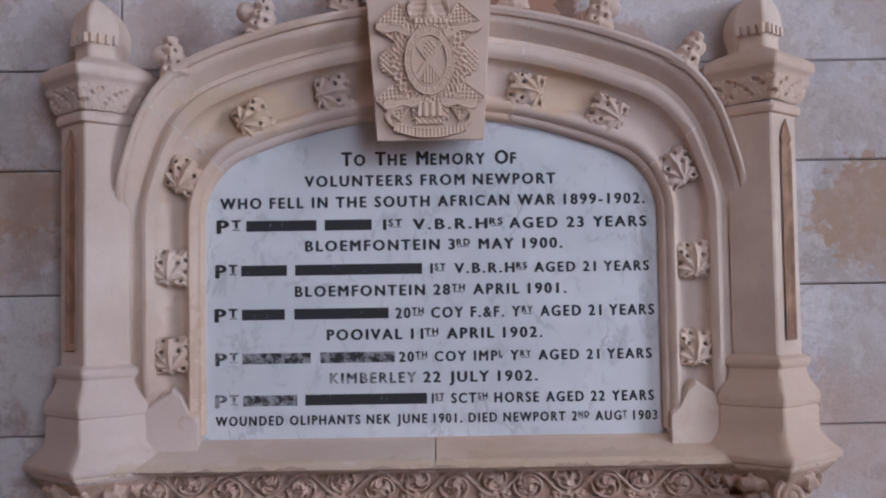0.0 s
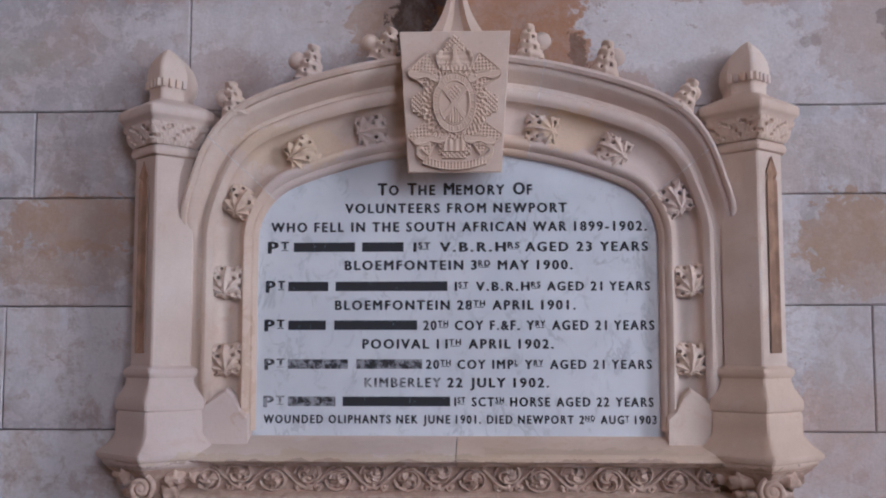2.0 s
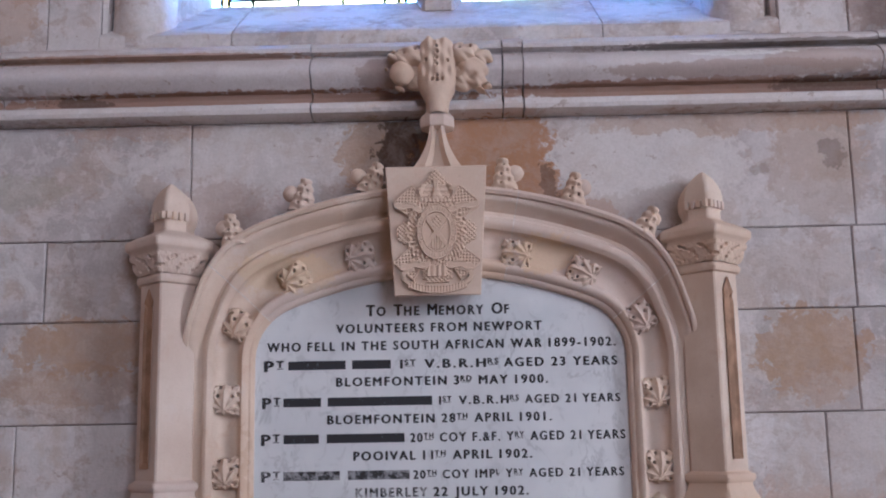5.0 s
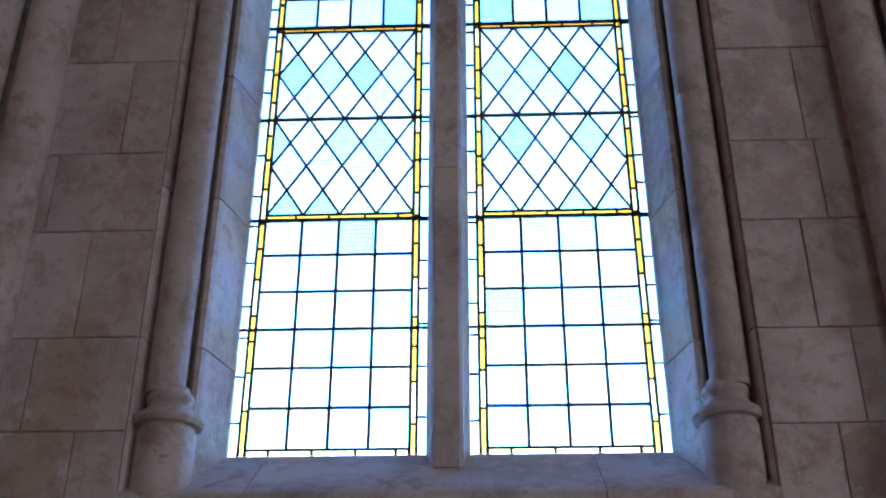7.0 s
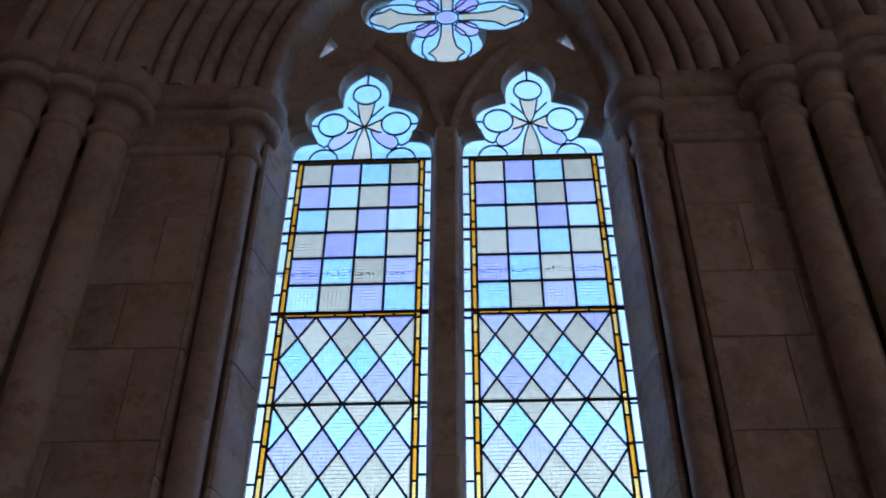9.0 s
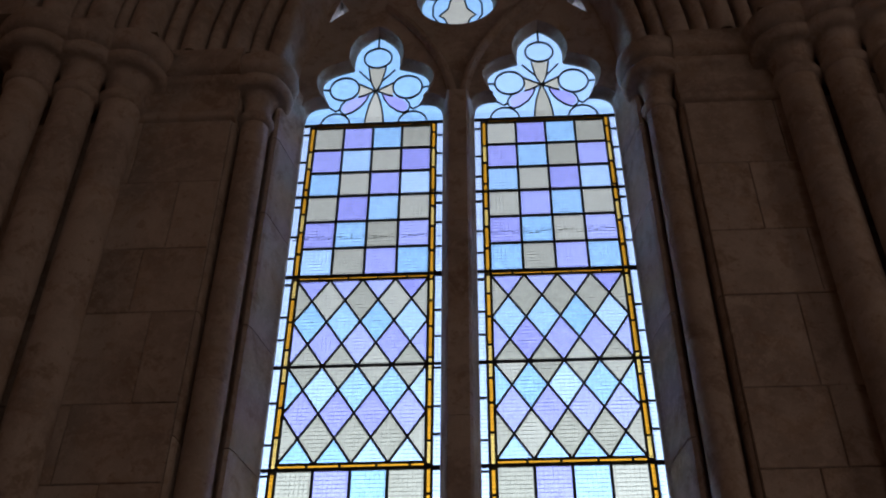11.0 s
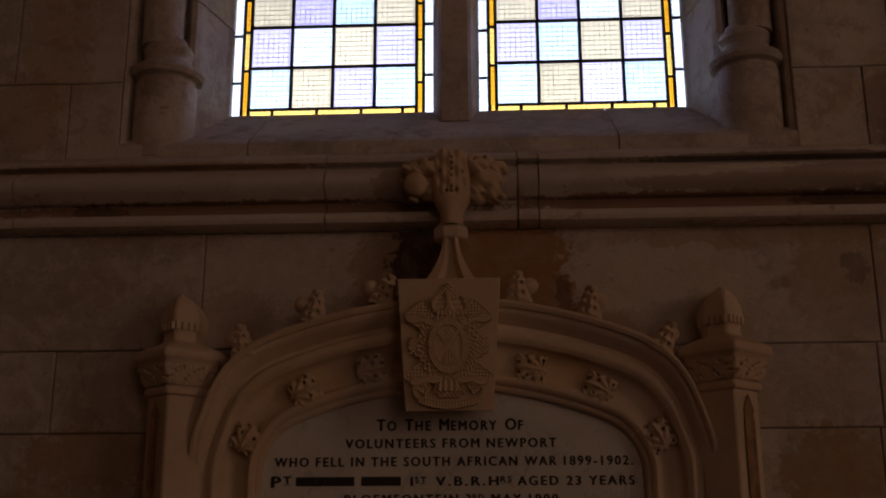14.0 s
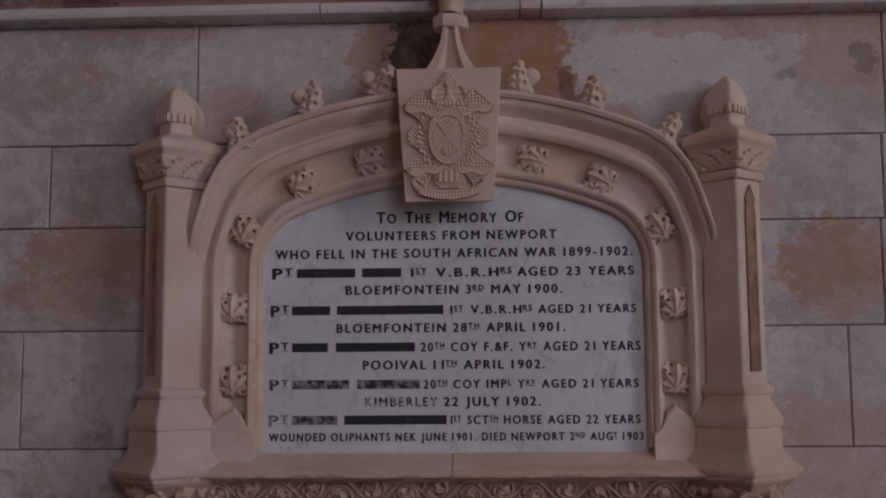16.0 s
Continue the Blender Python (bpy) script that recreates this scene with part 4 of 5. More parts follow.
# fleurons in the hollow
def fleuron(x, z):
    """A squarish palmate leaf: ribs fan out from its foot, with hollows and drilled eyes between them."""
    R = 0.0355
    far = np.maximum(np.abs(x), np.abs(z))
    fan = np.arctan2(x, z + 0.72 * R)
    ribs = np.cos(fan * 2 * math.pi / 0.62)
    lap = np.arctan2(z, x)
    edge = R * (0.97 + 0.045 * np.cos(lap * 12 + 0.4) + 0.035 * np.sin(lap * 7 + 1) + 0.03 * np.cos(lap * 23))
    q = np.clip(far / edge, 0, 1)
    run = np.clip(np.hypot(x, z + 0.72 * R) / R, 0, 1.2)
    h = 0.0175 + 0.005 * np.cos(q * 2.3) + 0.0022 * ribs * run + 0.0016 * np.clip(ribs, 0, 1) ** 10 + 0.0035 * np.exp(-(x / 0.0035) ** 2) * (np.abs(z) < 0.7 * R)
    h = h - 0.0055 * np.clip((q - 0.82) / 0.18, 0, 1) ** 2 + 0.0012 * np.sin(x * 240 + 1) * np.sin(z * 260)
    for hx, hz in ((0.36, 0.80), (-0.34, 0.78), (0.80, 0.40), (-0.78, 0.44), (0.82, -0.22), (-0.80, -0.16), (0.62, -0.74), (-0.58, -0.78), (0.44, 0.22), (-0.46, 0.20)):
        h = h - 0.024 * np.exp(-(((x - R * hx) ** 2 + (z - R * hz) ** 2) / 1.05e-5) ** 2)
    return np.where(far < edge, np.maximum(h, 0.001), -1.0)


flower = relief(fleuron, -0.046, 0.046, -0.046, 0.046, 110, 110, "fleuron")
for x, z, a in ((0.508, 1.517, 3), (0.510, 1.688, -4), (0.479, 1.865, 30), (0.346, 1.975, 62), (0.189, 2.023, 80)):
    for s in (-1, 1):
        f = part("fleuron", flower, CREAM, memorial, "square leafy boss with drilled eyes", smooth=True, crease=70)
        f.matrix_basis = pose(s * x, -0.052, z, 0, s * (-a if a > 20 else a), 0) @ Matrix.Diagonal((1.05 - 0.06 * (s > 0), 1.25, 1.0, 1.0))


# crockets on the hood
def ball(x, y, z, r, bm=None, sx=1.0, sz=1.0):
    bm = bm or bmesh.new()
    bmesh.ops.create_uvsphere(bm, u_segments=20, v_segments=14, radius=r, matrix=Matrix.Translation((x, y, z)) @ Matrix.Diagonal((sx, 1.0, sz, 1.0)))
    return bm


def spur(x, z):
    """A ragged leaf that stands on the hood, 50 mm wide at its foot and 75 high."""
    u, w = x / 0.024, z / 0.074
    edge = 1.22 - 0.82 * w + 0.15 * np.abs(np.sin(w * 10.5 + 0.4)) + 0.25 * np.clip(0.2 - w, 0, 1)
    h = 0.020 * np.clip(1 - (u / np.maximum(edge, 0.05)) ** 4, 0, 1) ** 0.5 * (1 - 0.3 * w) + 0.0022 * np.sin(w * 21 + 2 * u) + 0.003 * np.exp(-(u / 0.22) ** 2)
    for hx, hz in ((-0.009, 0.012), (0.010, 0.020), (-0.006, 0.034), (0.008, 0.044), (0.000, 0.058)):
        h = h - 0.017 * np.exp(-((x - hx) ** 2 + (z - hz) ** 2) / 0.75e-5)
    return np.where((np.abs(u) < edge) & (w < 1), np.maximum(h, 0.001), -1.0)


leaf = relief(spur, -0.034, 0.034, -0.006, 0.076, 60, 72, "crocket_leaf")
for x, z, a in ((0.484, 2.049, 40), (0.322, 2.131, 22), (0.160, 2.170, 12)):
    for s in (-1, 1):
        c = part("crocket", leaf, CREAM, memorial, "carved leaf crocket with a round bud", smooth=True, crease=70)
        c.matrix_basis = pose(s * (x + 0.003), -0.098, z + 0.007, 0, s * (a - (30 if s < 0 else 14)), 0) @ Matrix.Diagonal((1.0, 1.3, 0.98, 1.0))
        bud = ball(0, 0, 0, 0.021, None, 1.0, 0.95)
        for v in bud.verts:
            v.co *= 1 + 0.06 * noise.noise(v.co * 60 + Vector((x * 9, s, 0)))
        b = part("bud", bud, CREAM, c, "smooth round bud", smooth=True, crease=80)
        b.matrix_basis = c.matrix_basis.inverted() @ pose(s * (x + 0.030), -0.094, z + 0.047)
        neck = part("stem", tube([(s * 0.002, -0.004), (s * 0.010, 0.012), (s * 0.020, 0.028), (s * 0.034, 0.046)], 0.0115, -0.012, None, False, 10), CREAM, c, smooth=True, crease=80)
        neck.matrix_basis = c.matrix_basis.inverted() @ pose(s * x, -0.075, z)

# shield plate with a carved badge
bm = bmesh.new()
face = [(-0.120, 2.223), (0.120, 2.223), (0.100, 1.914), (-0.100, 1.914)]
rings = []
for y, k in ((-0.160, 0.002), (-0.157, 0.0), (-0.040, 0.0)):
    rings.append([bm.verts.new((x - math.copysign(k, x), y, z - (k if z > 2 else -k) + (0.035 if y > -0.1 and z < 2 else 0.0))) for x, z in face])
for p, q in zip(rings, rings[1:]):
    for i in range(4):
        bm.faces.new((p[i], p[(i + 1) % 4], q[(i + 1) % 4], q[i]))
bm.faces.new(rings[0])
bm.faces.new(rings[-1])
shield = part("shield", bm, CREAM, memorial, "plain tapering stone plate with carved badge")


def badge(x, z):
    """Oval belt with a saltire, a star of studded arms, a crown and ribbons. Unit: metres from the belt's middle."""
    h = np.full_like(x, -1.0)

    def over(mask, v):
        nonlocal h
        h = np.where(mask, np.maximum(h, v), h)

    def studs(p, q, pitch=0.0105):
        return 0.0035 * np.clip(np.sin(p * math.pi * 2 / pitch) * np.sin(q * math.pi * 2 / pitch) + 0.1, 0, 1) ** 0.7

    for s in (-1, 1):
        d, e = (x * s * 0.66 + z * 0.75), (-x * s * 0.75 + z * 0.66)
        wide = 0.010 + 0.20 * np.abs(d)
        over((np.abs(d) < 0.122) & (np.abs(e) < wide), np.where((np.abs(e) > wide - 0.0035) | (np.abs(d) > 0.1185), 0.0125, 0.009 + studs(d, e)))
    for p, q, far, start in ((x, z, 0.092, 0.056), (z, x, 0.150, 0.100)):
        step = 0.034 - 0.0075 * np.floor(np.clip(np.abs(p) - start, 0, 1) / 0.011)
        over((np.abs(p) < far) & (p > -0.118) & (np.abs(q) < step), 0.0105 + studs(p, q, 0.010))
    ang = np.arctan2(z / 0.078, x / 0.060)
    side = np.hypot(x / 0.060, z / 0.078)
    over(np.abs(side - 1) < 0.17, 0.0135 + 0.003 * np.sin(ang * 22) * np.sin(side * 34) + 0.002 * np.sin(ang * 47 + side * 20))
    r = np.hypot(x / 0.046, z / 0.066)
    belt = 0.0195 + 0.0012 * (np.sin(ang * 31) * np.sin(ang * 13 + 1) > 0.15) * (np.abs(r - 0.855) < 0.07)
    over(r < 1.0, np.where(r > 0.70, np.where((r > 0.96) | (r < 0.745), 0.0215, belt), 0.0160))
    cross = np.minimum(np.abs(x * 0.82 + z * 0.57), np.abs(-x * 0.82 + z * 0.57))
    over((r < 0.70) & (cross < 0.0052), 0.0205)
    over((r < 0.60) & (np.hypot(x - 0.001, (z - 0.022) * 0.8) < 0.012), 0.0210 + 0.002 * np.sin(x * 700) * np.sin(z * 600))
    over((r < 0.66) & (np.abs(x) < 0.005 - z * 0.30) & (z < 0.002), 0.0195 + 0.0015 * np.sin(x * 1100))
    top = z - 0.070
    dome = 0.028 + 0.012 * np.sin(np.clip(top / 0.042, 0, 1) * 2.4)
    over((top > 0) & (top < 0.010) & (np.abs(x) < 0.030), 0.0185 + 0.001 * np.sin(x * 700))
    over((top > 0.010) & (top < 0.044) & (np.abs(x) < dome), 0.0135 + 0.006 * np.clip(np.sin(np.abs(x) * 160 + top * 60), 0, 1) + 0.001 * np.sin(top * 500))
    over((np.abs(top - 0.026) < 0.020) & (np.abs(x) < 0.004), 0.0195)
    over((np.hypot(x, top - 0.050) < 0.007), 0.0185)
    for s in (-1, 1):
        a = x * s
        over((np.abs(z - 0.058 - 0.18 * (a - 0.05) - 0.004 * np.sin(a * 130)) < 0.0085) & (a > 0.028) & (a < 0.098), 0.0155 + 0.0015 * (np.abs(z - 0.058 - 0.18 * (a - 0.05)) > 0.006))
        over((np.abs(z + 0.078 + 0.10 * (a - 0.05) - 0.003 * np.sin(a * 150)) < 0.0085) & (a > 0.018) & (a < 0.086), 0.0160 + 0.0015 * (np.abs(z + 0.078 + 0.10 * (a - 0.05)) > 0.006))
        curl = np.abs(np.hypot(a - 0.060, (z + 0.104) * 1.1) - 0.018)
        over((curl < 0.0045) & (a > 0.052), 0.0145)
    over((np.abs(z + 0.092) < 0.013) & (np.abs(x) < 0.026 - 0.3 * (z + 0.105)), 0.0180 + 0.0015 * np.sin(x * 500))
    low = z + 0.136 - 3.0 * x * x
    over((np.abs(low) < 0.0085) & (np.abs(x) < 0.068), 0.0140 + 0.0014 * (np.abs(low) > 0.006) + 0.0009 * np.sin(x * 900))
    return np.where(h > 0, np.maximum(h, 0.002), -1.0)


bd = part("badge", relief(badge, -0.100, 0.100, -0.150, 0.155, 270, 400, "badge"), CREAM, shield, "carved oval belt, crossed arms, crown and ribbons", smooth=True, crease=60)
bd.location = (0, -0.158, 2.062)

# ogee neck, collar and leafy finial
bm = bmesh.new()
for s in (-1, 1):
    left = []
    for i in range(13):
        t = i / 12
        z = 2.215 + 0.135 * t
        w = 0.017 + 0.052 * (1 - t) ** 2.2
        left.append([bm.verts.new((0.004 + s * w, y, z)) for y in (-0.05, -0.120, -0.128)] + [bm.verts.new((0.004 + s * (w * 0.55), -0.132, z)), bm.verts.new((0.004 + s * max(w * 0.40 - 0.006, 0.0015), -0.112, z))])
    for p, q in zip(left, left[1:]):
        for k in range(4):
            bm.faces.new((p[k], p[k + 1], q[k + 1], q[k]))
part("ogee_neck", bm, CREAM, memorial, "ogee neck of the hood", smooth=True, crease=50)
part("neck_core", box(-0.012, 0.020, -0.112, 0.0, 2.20, 2.36), CREAM, memorial)
octo = lambda r: [(0.004 + r * math.cos(math.pi / 8 + k * math.pi / 4), -0.095 + r * 1.0 * math.sin(math.pi / 8 + k * math.pi / 4)) for k in range(8)]
bm = bmesh.new()
rings = [[bm.verts.new((x, y, z)) for x, y in octo(r)] for r, z in ((0.030, 2.326), (0.042, 2.332), (0.045, 2.342), (0.044, 2.356), (0.036, 2.364), (0.029, 2.372), (0.028, 2.40))]
for p, q in zip(rings, rings[1:]):
    for i in range(8):
        bm.faces.new((p[i], p[(i + 1) % 8], q[(i + 1) % 8], q[i]))
bm.faces.new(rings[0])
bm.faces.new(rings[-1])
part("collar", bm, CREAM, memorial, "octagonal collar under the finial", smooth=True, crease=30)


def bush(x, z):
    """The finial from its stem to its flat ragged top; z from 2.36 m."""
    tear = 0.0055 * np.sin(x * 120 + 2 * np.sin(z * 90)) + 0.004 * np.sin(z * 170 + x * 70 + 1) + 0.0007 * np.sin(x * 330 + z * 300)
    wide = np.interp(z, [0.0, 0.025, 0.045, 0.065, 0.09, 0.13, 0.19], [0.026, 0.026, 0.030, 0.041, 0.047, 0.045, 0.040])
    h = np.where(np.abs(x) < wide, 0.014 + 0.034 * np.clip(1 - (x / wide) ** 2, 0, 1) ** 0.5, -1.0)
    ridge = (0.0036 * np.sin(np.abs(x) * 190 + 0.6) * np.sin(z * 130) + 0.002 * np.cos(x * 330)) * np.clip((z - 0.07) / 0.03, 0, 1)
    h = np.where(h > 0, h + ridge + 0.010 * np.clip((z - 0.05) / 0.1, 0, 1), h)

    def lump(cx, cz, rx, rz, high, power=3.0):
        r = (np.abs((x - cx + tear) / rx) ** power + np.abs((z - cz + tear) / rz) ** power) ** (1 / power)
        return np.where(r < 1, high * np.clip(1 - r ** 2.4, 0.02, 1) ** 0.5 + 0.35 * tear, -1.0)

    for row in ((-0.058, 0.155, 0.044, 0.028, 0.046), (-0.100, 0.152, 0.022, 0.020, 0.034), (-0.060, 0.105, 0.036, 0.030, 0.020),
                (0.064, 0.158, 0.040, 0.028, 0.050), (0.086, 0.118, 0.040, 0.042, 0.040, 2.4), (0.108, 0.150, 0.022, 0.026, 0.034), (0.110, 0.070, 0.014, 0.011, 0.026), (0.055, 0.100, 0.034, 0.032, 0.022)):
        h = np.maximum(h, lump(*row))
    h = np.where(z > 0.186 + tear * 0.8, -1.0, h)
    for hx, hz in ((0.0, 0.166), (0.001, 0.152), (0.0, 0.138), (0.0, 0.122), (-0.026, 0.135), (0.026, 0.133), (-0.053, 0.168), (0.056, 0.167), (0.081, 0.169), (-0.012, 0.086), (0.0, 0.084), (0.012, 0.086), (0.0, 0.094), (-0.080, 0.160)):
        h = np.where(h > 0, np.maximum(h - 0.028 * np.exp(-(((x - hx) ** 2 + (z - hz) ** 2) / 1.2e-5) ** 2), 0.001), h)
    return np.where(h > 0, np.maximum(h, 0.001), -1.0)


fin = part("finial", relief(bush, -0.135, 0.140, 0.004, 0.195, 190, 132, "finial"), CREAM, memorial, "bushy leaf finial with drilled eyes and broken edge", smooth=True, crease=70)
fin.matrix_basis = pose(0.006, -0.090, 2.360)
b = ball(-0.081, -0.112, 2.470, 0.029, None, 1.0, 1.05)
for v in b.verts:
    v.co += (v.co - Vector((-0.081, -0.112, 2.470))).normalized() * 0.003 * noise.noise(v.co * 50)
part("side_bud", b, CREAM, fin, "smooth round side bud of the finial", smooth=True, crease=80).matrix_parent_inverse = fin.matrix_basis.inverted()


# side pillars, set cornerwise
def corner_plan(cx, e, n=7):
    """The pillar's outline, grown by e, with a worn front arris."""
    k = 0.065 + e
    half = [(k, 0.0), (k, -0.085)] + [(k * (1 - i / n), -0.085 - k * i / n) for i in range(1, n)] + [(0.0025, -0.085 - k + 0.0035)]
    return [(cx - x, y) for x, y in half] + [(cx + x, y) for x, y in half[::-1]]


def corner_stack(cx, rows, bm=None, wear=0.0):
    bm = bm or bmesh.new()
    rings = [[bm.verts.new((x, y, z)) for x, y in corner_plan(cx, e)] for z, e in rows]
    n = len(rings[0])
    for p, q in zip(rings, rings[1:]):
        for i in range(n):
            bm.faces.new((p[i], p[(i + 1) % n], q[(i + 1) % n], q[i]))
    bm.faces.new(rings[0])
    bm.faces.new(rings[-1])
    return worn(bm, wear, 38) if wear else bm


def leaf_band(cx):
    """Carved leaves with drilled eyes, wrapped round the two faces of the cap."""
    n, m = 190, 40
    verts, faces = [], []
    rng = random.Random(int(cx * 100))
    lumps = [(0.30 + 0.62 * k + rng.uniform(-0.1, 0.1), 0.25 + 0.5 * r + rng.uniform(-0.08, 0.08), rng.uniform(0.50, 0.68), rng.uniform(0.008, 0.012)) for k in range(8) for r in (0, 1)]
    drilled = [(0.2 + 0.36 * k + rng.uniform(-0.1, 0.1), (0.25, 0.62, 0.82, 0.4, 0.7)[(k * 3) % 5] + rng.uniform(-0.08, 0.08)) for k in range(14)]
    for j in range(m):
        w = j / (m - 1)
        z = 1.984 + 0.046 * w
        for i in range(n):
            q = 2 * i / (n - 1) - 1
            u = abs(q) * 5.0
            lift = 0.003 * (1 - (2 * w - 1) ** 6)
            for lu, lw, lr, lh in lumps:
                far = math.hypot((u - lu) / lr, (w - lw) / (lr * 0.9))
                if far < 1:
                    lift = max(lift, lh * (1 - far ** 2.5) ** 0.6 * (0.9 + 0.1 * math.cos(4 * math.atan2(w - lw, u - lu))))
            for hu, hw in drilled:
                lift -= 0.020 * math.exp(-((((u - hu) * 0.0215) ** 2 + ((w - hw) * 0.046) ** 2) / 1.3e-5) ** 2)
            k = 0.065 + 0.008 + 0.020 * w + lift
            verts.append((cx + k * q, -0.085 - k * (1 - abs(q)), z))
    for j in range(m - 1):
        for i in range(n - 1):
            a = j * n + i
            faces.append((a, a + 1, a + n + 1, a + n))
    me = bpy.data.meshes.new("leaf_band")
    me.from_pydata(verts, [], faces)
    return me


for s in (-1, 1):
    cx = -0.648 if s < 0 else 0.641
    pil = part("pillar", corner_stack(cx, [(1.330, 0.0), (1.965, 0.0)]), CREAM, memorial, "cornerwise square side pillar")
    base = [(1.284, 0.036), (1.292, 0.054), (1.299, 0.061), (1.304, 0.061), (1.306, 0.069), (1.312, 0.073), (1.318, 0.073), (1.324, 0.066), (1.336, 0.049), (1.348, 0.038), (1.358, 0.0310), (1.378, 0.0300),
            (1.400, 0.0295), (1.407, 0.0265), (1.410, 0.0315), (1.420, 0.0340), (1.431, 0.0320), (1.442, 0.0245), (1.456, 0.0145), (1.470, 0.0085), (1.478, 0.0085), (1.482, 0.0140), (1.490, 0.0170), (1.497, 0.0145),
            (1.501, 0.0050), (1.504, 0.0005)]
    part("plinth", corner_stack(cx, base, None, 0.0016), CREAM, pil, "worn moulded plinth", smooth=True, crease=36)
    cap = [(1.960, 0.0005), (1.963, 0.0090), (1.971, 0.0125), (1.979, 0.0100), (1.983, 0.0060), (1.986, 0.0080), (2.026, 0.0240), (2.034, 0.0300), (2.041, 0.0340), (2.044, 0.0400), (2.049, 0.0430), (2.062, 0.0430), (2.067, 0.0380),
           (2.071, 0.0300), (2.080, 0.0080), (2.088, -0.0180), (2.092, -0.0235)]
    part("capital", corner_stack(cx, cap, None, 0.0010), CREAM, pil, "moulded cap", smooth=True, crease=36)
    tip = [(2.086, -0.0220), (2.094, -0.0265), (2.110, -0.0270), (2.117, -0.0240), (2.124, -0.0205), (2.138, -0.0190), (2.150, -0.0195), (2.165, -0.0225), (2.180, -0.0295), (2.193, -0.0390), (2.203, -0.0500), (2.211, -0.0620)]
    part("pinnacle", corner_stack(cx, tip, None, 0.0010), CREAM, pil, "domed pinnacle with ribbed sides", smooth=True, crease=40)
    for d in (-1, 1):
        for k in range(4):
            q = (k + 0.5) / 4
            rib = part("rib", box(-0.0042, 0.0042, -0.005, 0.004, -0.0095, 0.0085), CREAM, pil)
            rib.matrix_basis = pose(cx + d * 0.046 * q, -0.085 - 0.048 * (1 - q), 2.127, 0, 0, d * 45)
    part("leaf_band", leaf_band(cx), CREAM, pil, "carved leaf band under the cap", smooth=True, crease=60)
    # sunk lancet on the outer face
    bm = bmesh.new()
    out = [(-0.0135, 1.545), (0.0135, 1.545), (0.0135, 1.885), (0.010, 1.900), (0.014, 1.910), (0.008, 1.925), (0.0, 1.945), (-0.008, 1.925), (-0.014, 1.910), (-0.010, 1.900), (-0.0135, 1.885)]
    rim = [(x * 1.45, z + (0.006 if z > 1.7 else -0.014)) for x, z in out]
    n = len(out)
    r0, r1, r2 = [[bm.verts.new((x, y, z)) for x, z in loop] for loop, y in ((rim, -0.0008), (rim, -0.0030), (out, 0.0022))]
    for p, q in ((r0, r1), (r1, r2)):
        for i in range(n):
            bm.faces.new((p[i], p[(i + 1) % n], q[(i + 1) % n], q[i]))
    bm.faces.new(r2)
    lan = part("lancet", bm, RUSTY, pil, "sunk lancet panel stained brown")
    lan.matrix_basis = pose(cx + s * 0.0325, -0.1175, 0, 0, 0, s * 45) @ Matrix.Translation((0, -0.0024, 0))
    # corbel under the pillar
    cor = [(1.288, 0.050), (1.278, 0.036), (1.264, 0.018), (1.246, -0.004), (1.225, -0.030), (1.195, -0.050), (1.18, -0.06)]
    corbel = part("corbel", corner_stack(cx, cor), DUSTY, memorial, "tapering carved corbel with a leaf knop")
    scroll = bmesh.new()
    coil = [(cx + s * (0.005 + 0.0225 * q) * math.cos(2.0 + 11.5 * (1 - q)), 1.252 + (0.005 + 0.0225 * q) * math.sin(2.0 + 11.5 * (1 - q))) for q in (i / 44 for i in range(45))]
    tube(coil, 0.0062, -0.196, scroll, False, 8, 1.5)
    ball(cx, -0.186, 1.252, 0.019, scroll, 1.0, 1.0)
    part("knop", worn(scroll, 0.0014, 60), DUSTY, corbel, "curled scroll knop", smooth=True, crease=70)
    for d in (-1, 1):
        for u, v, w, r in ((0.046, -0.128, 1.268, 0.024), (0.070, -0.092, 1.270, 0.020), (0.040, -0.120, 1.238, 0.020)):
            mid = Vector((cx + d * u, v, w))
            b = ball(*mid, r, None, 1.1, 0.8)
            for p in b.verts:
                p.co += (p.co - mid).normalized() * (0.007 * noise.noise(p.co * 75) + 0.004 * math.sin(p.co.x * 330 + p.co.z * 120))
            part("curled_leaf", b, DUSTY, corbel, smooth=True, crease=80)


# ---------- the inscription ----------
def glyphs(text, size):
    cu = bpy.data.curves.new("lettering", "FONT")
    cu.body, cu.size, cu.extrude, cu.offset, cu.resolution_u = text, size, 0.0, 0.0, 3
    cu.space_character = 1.32
    ob = bpy.data.objects.new("lettering", cu)
    me = bpy.data.meshes.new_from_object(ob)
    bpy.data.objects.remove(ob)
    co = np.zeros(len(me.vertices) * 3)
    me.vertices.foreach_get("co", co)
    return me, co.reshape(-1, 3)


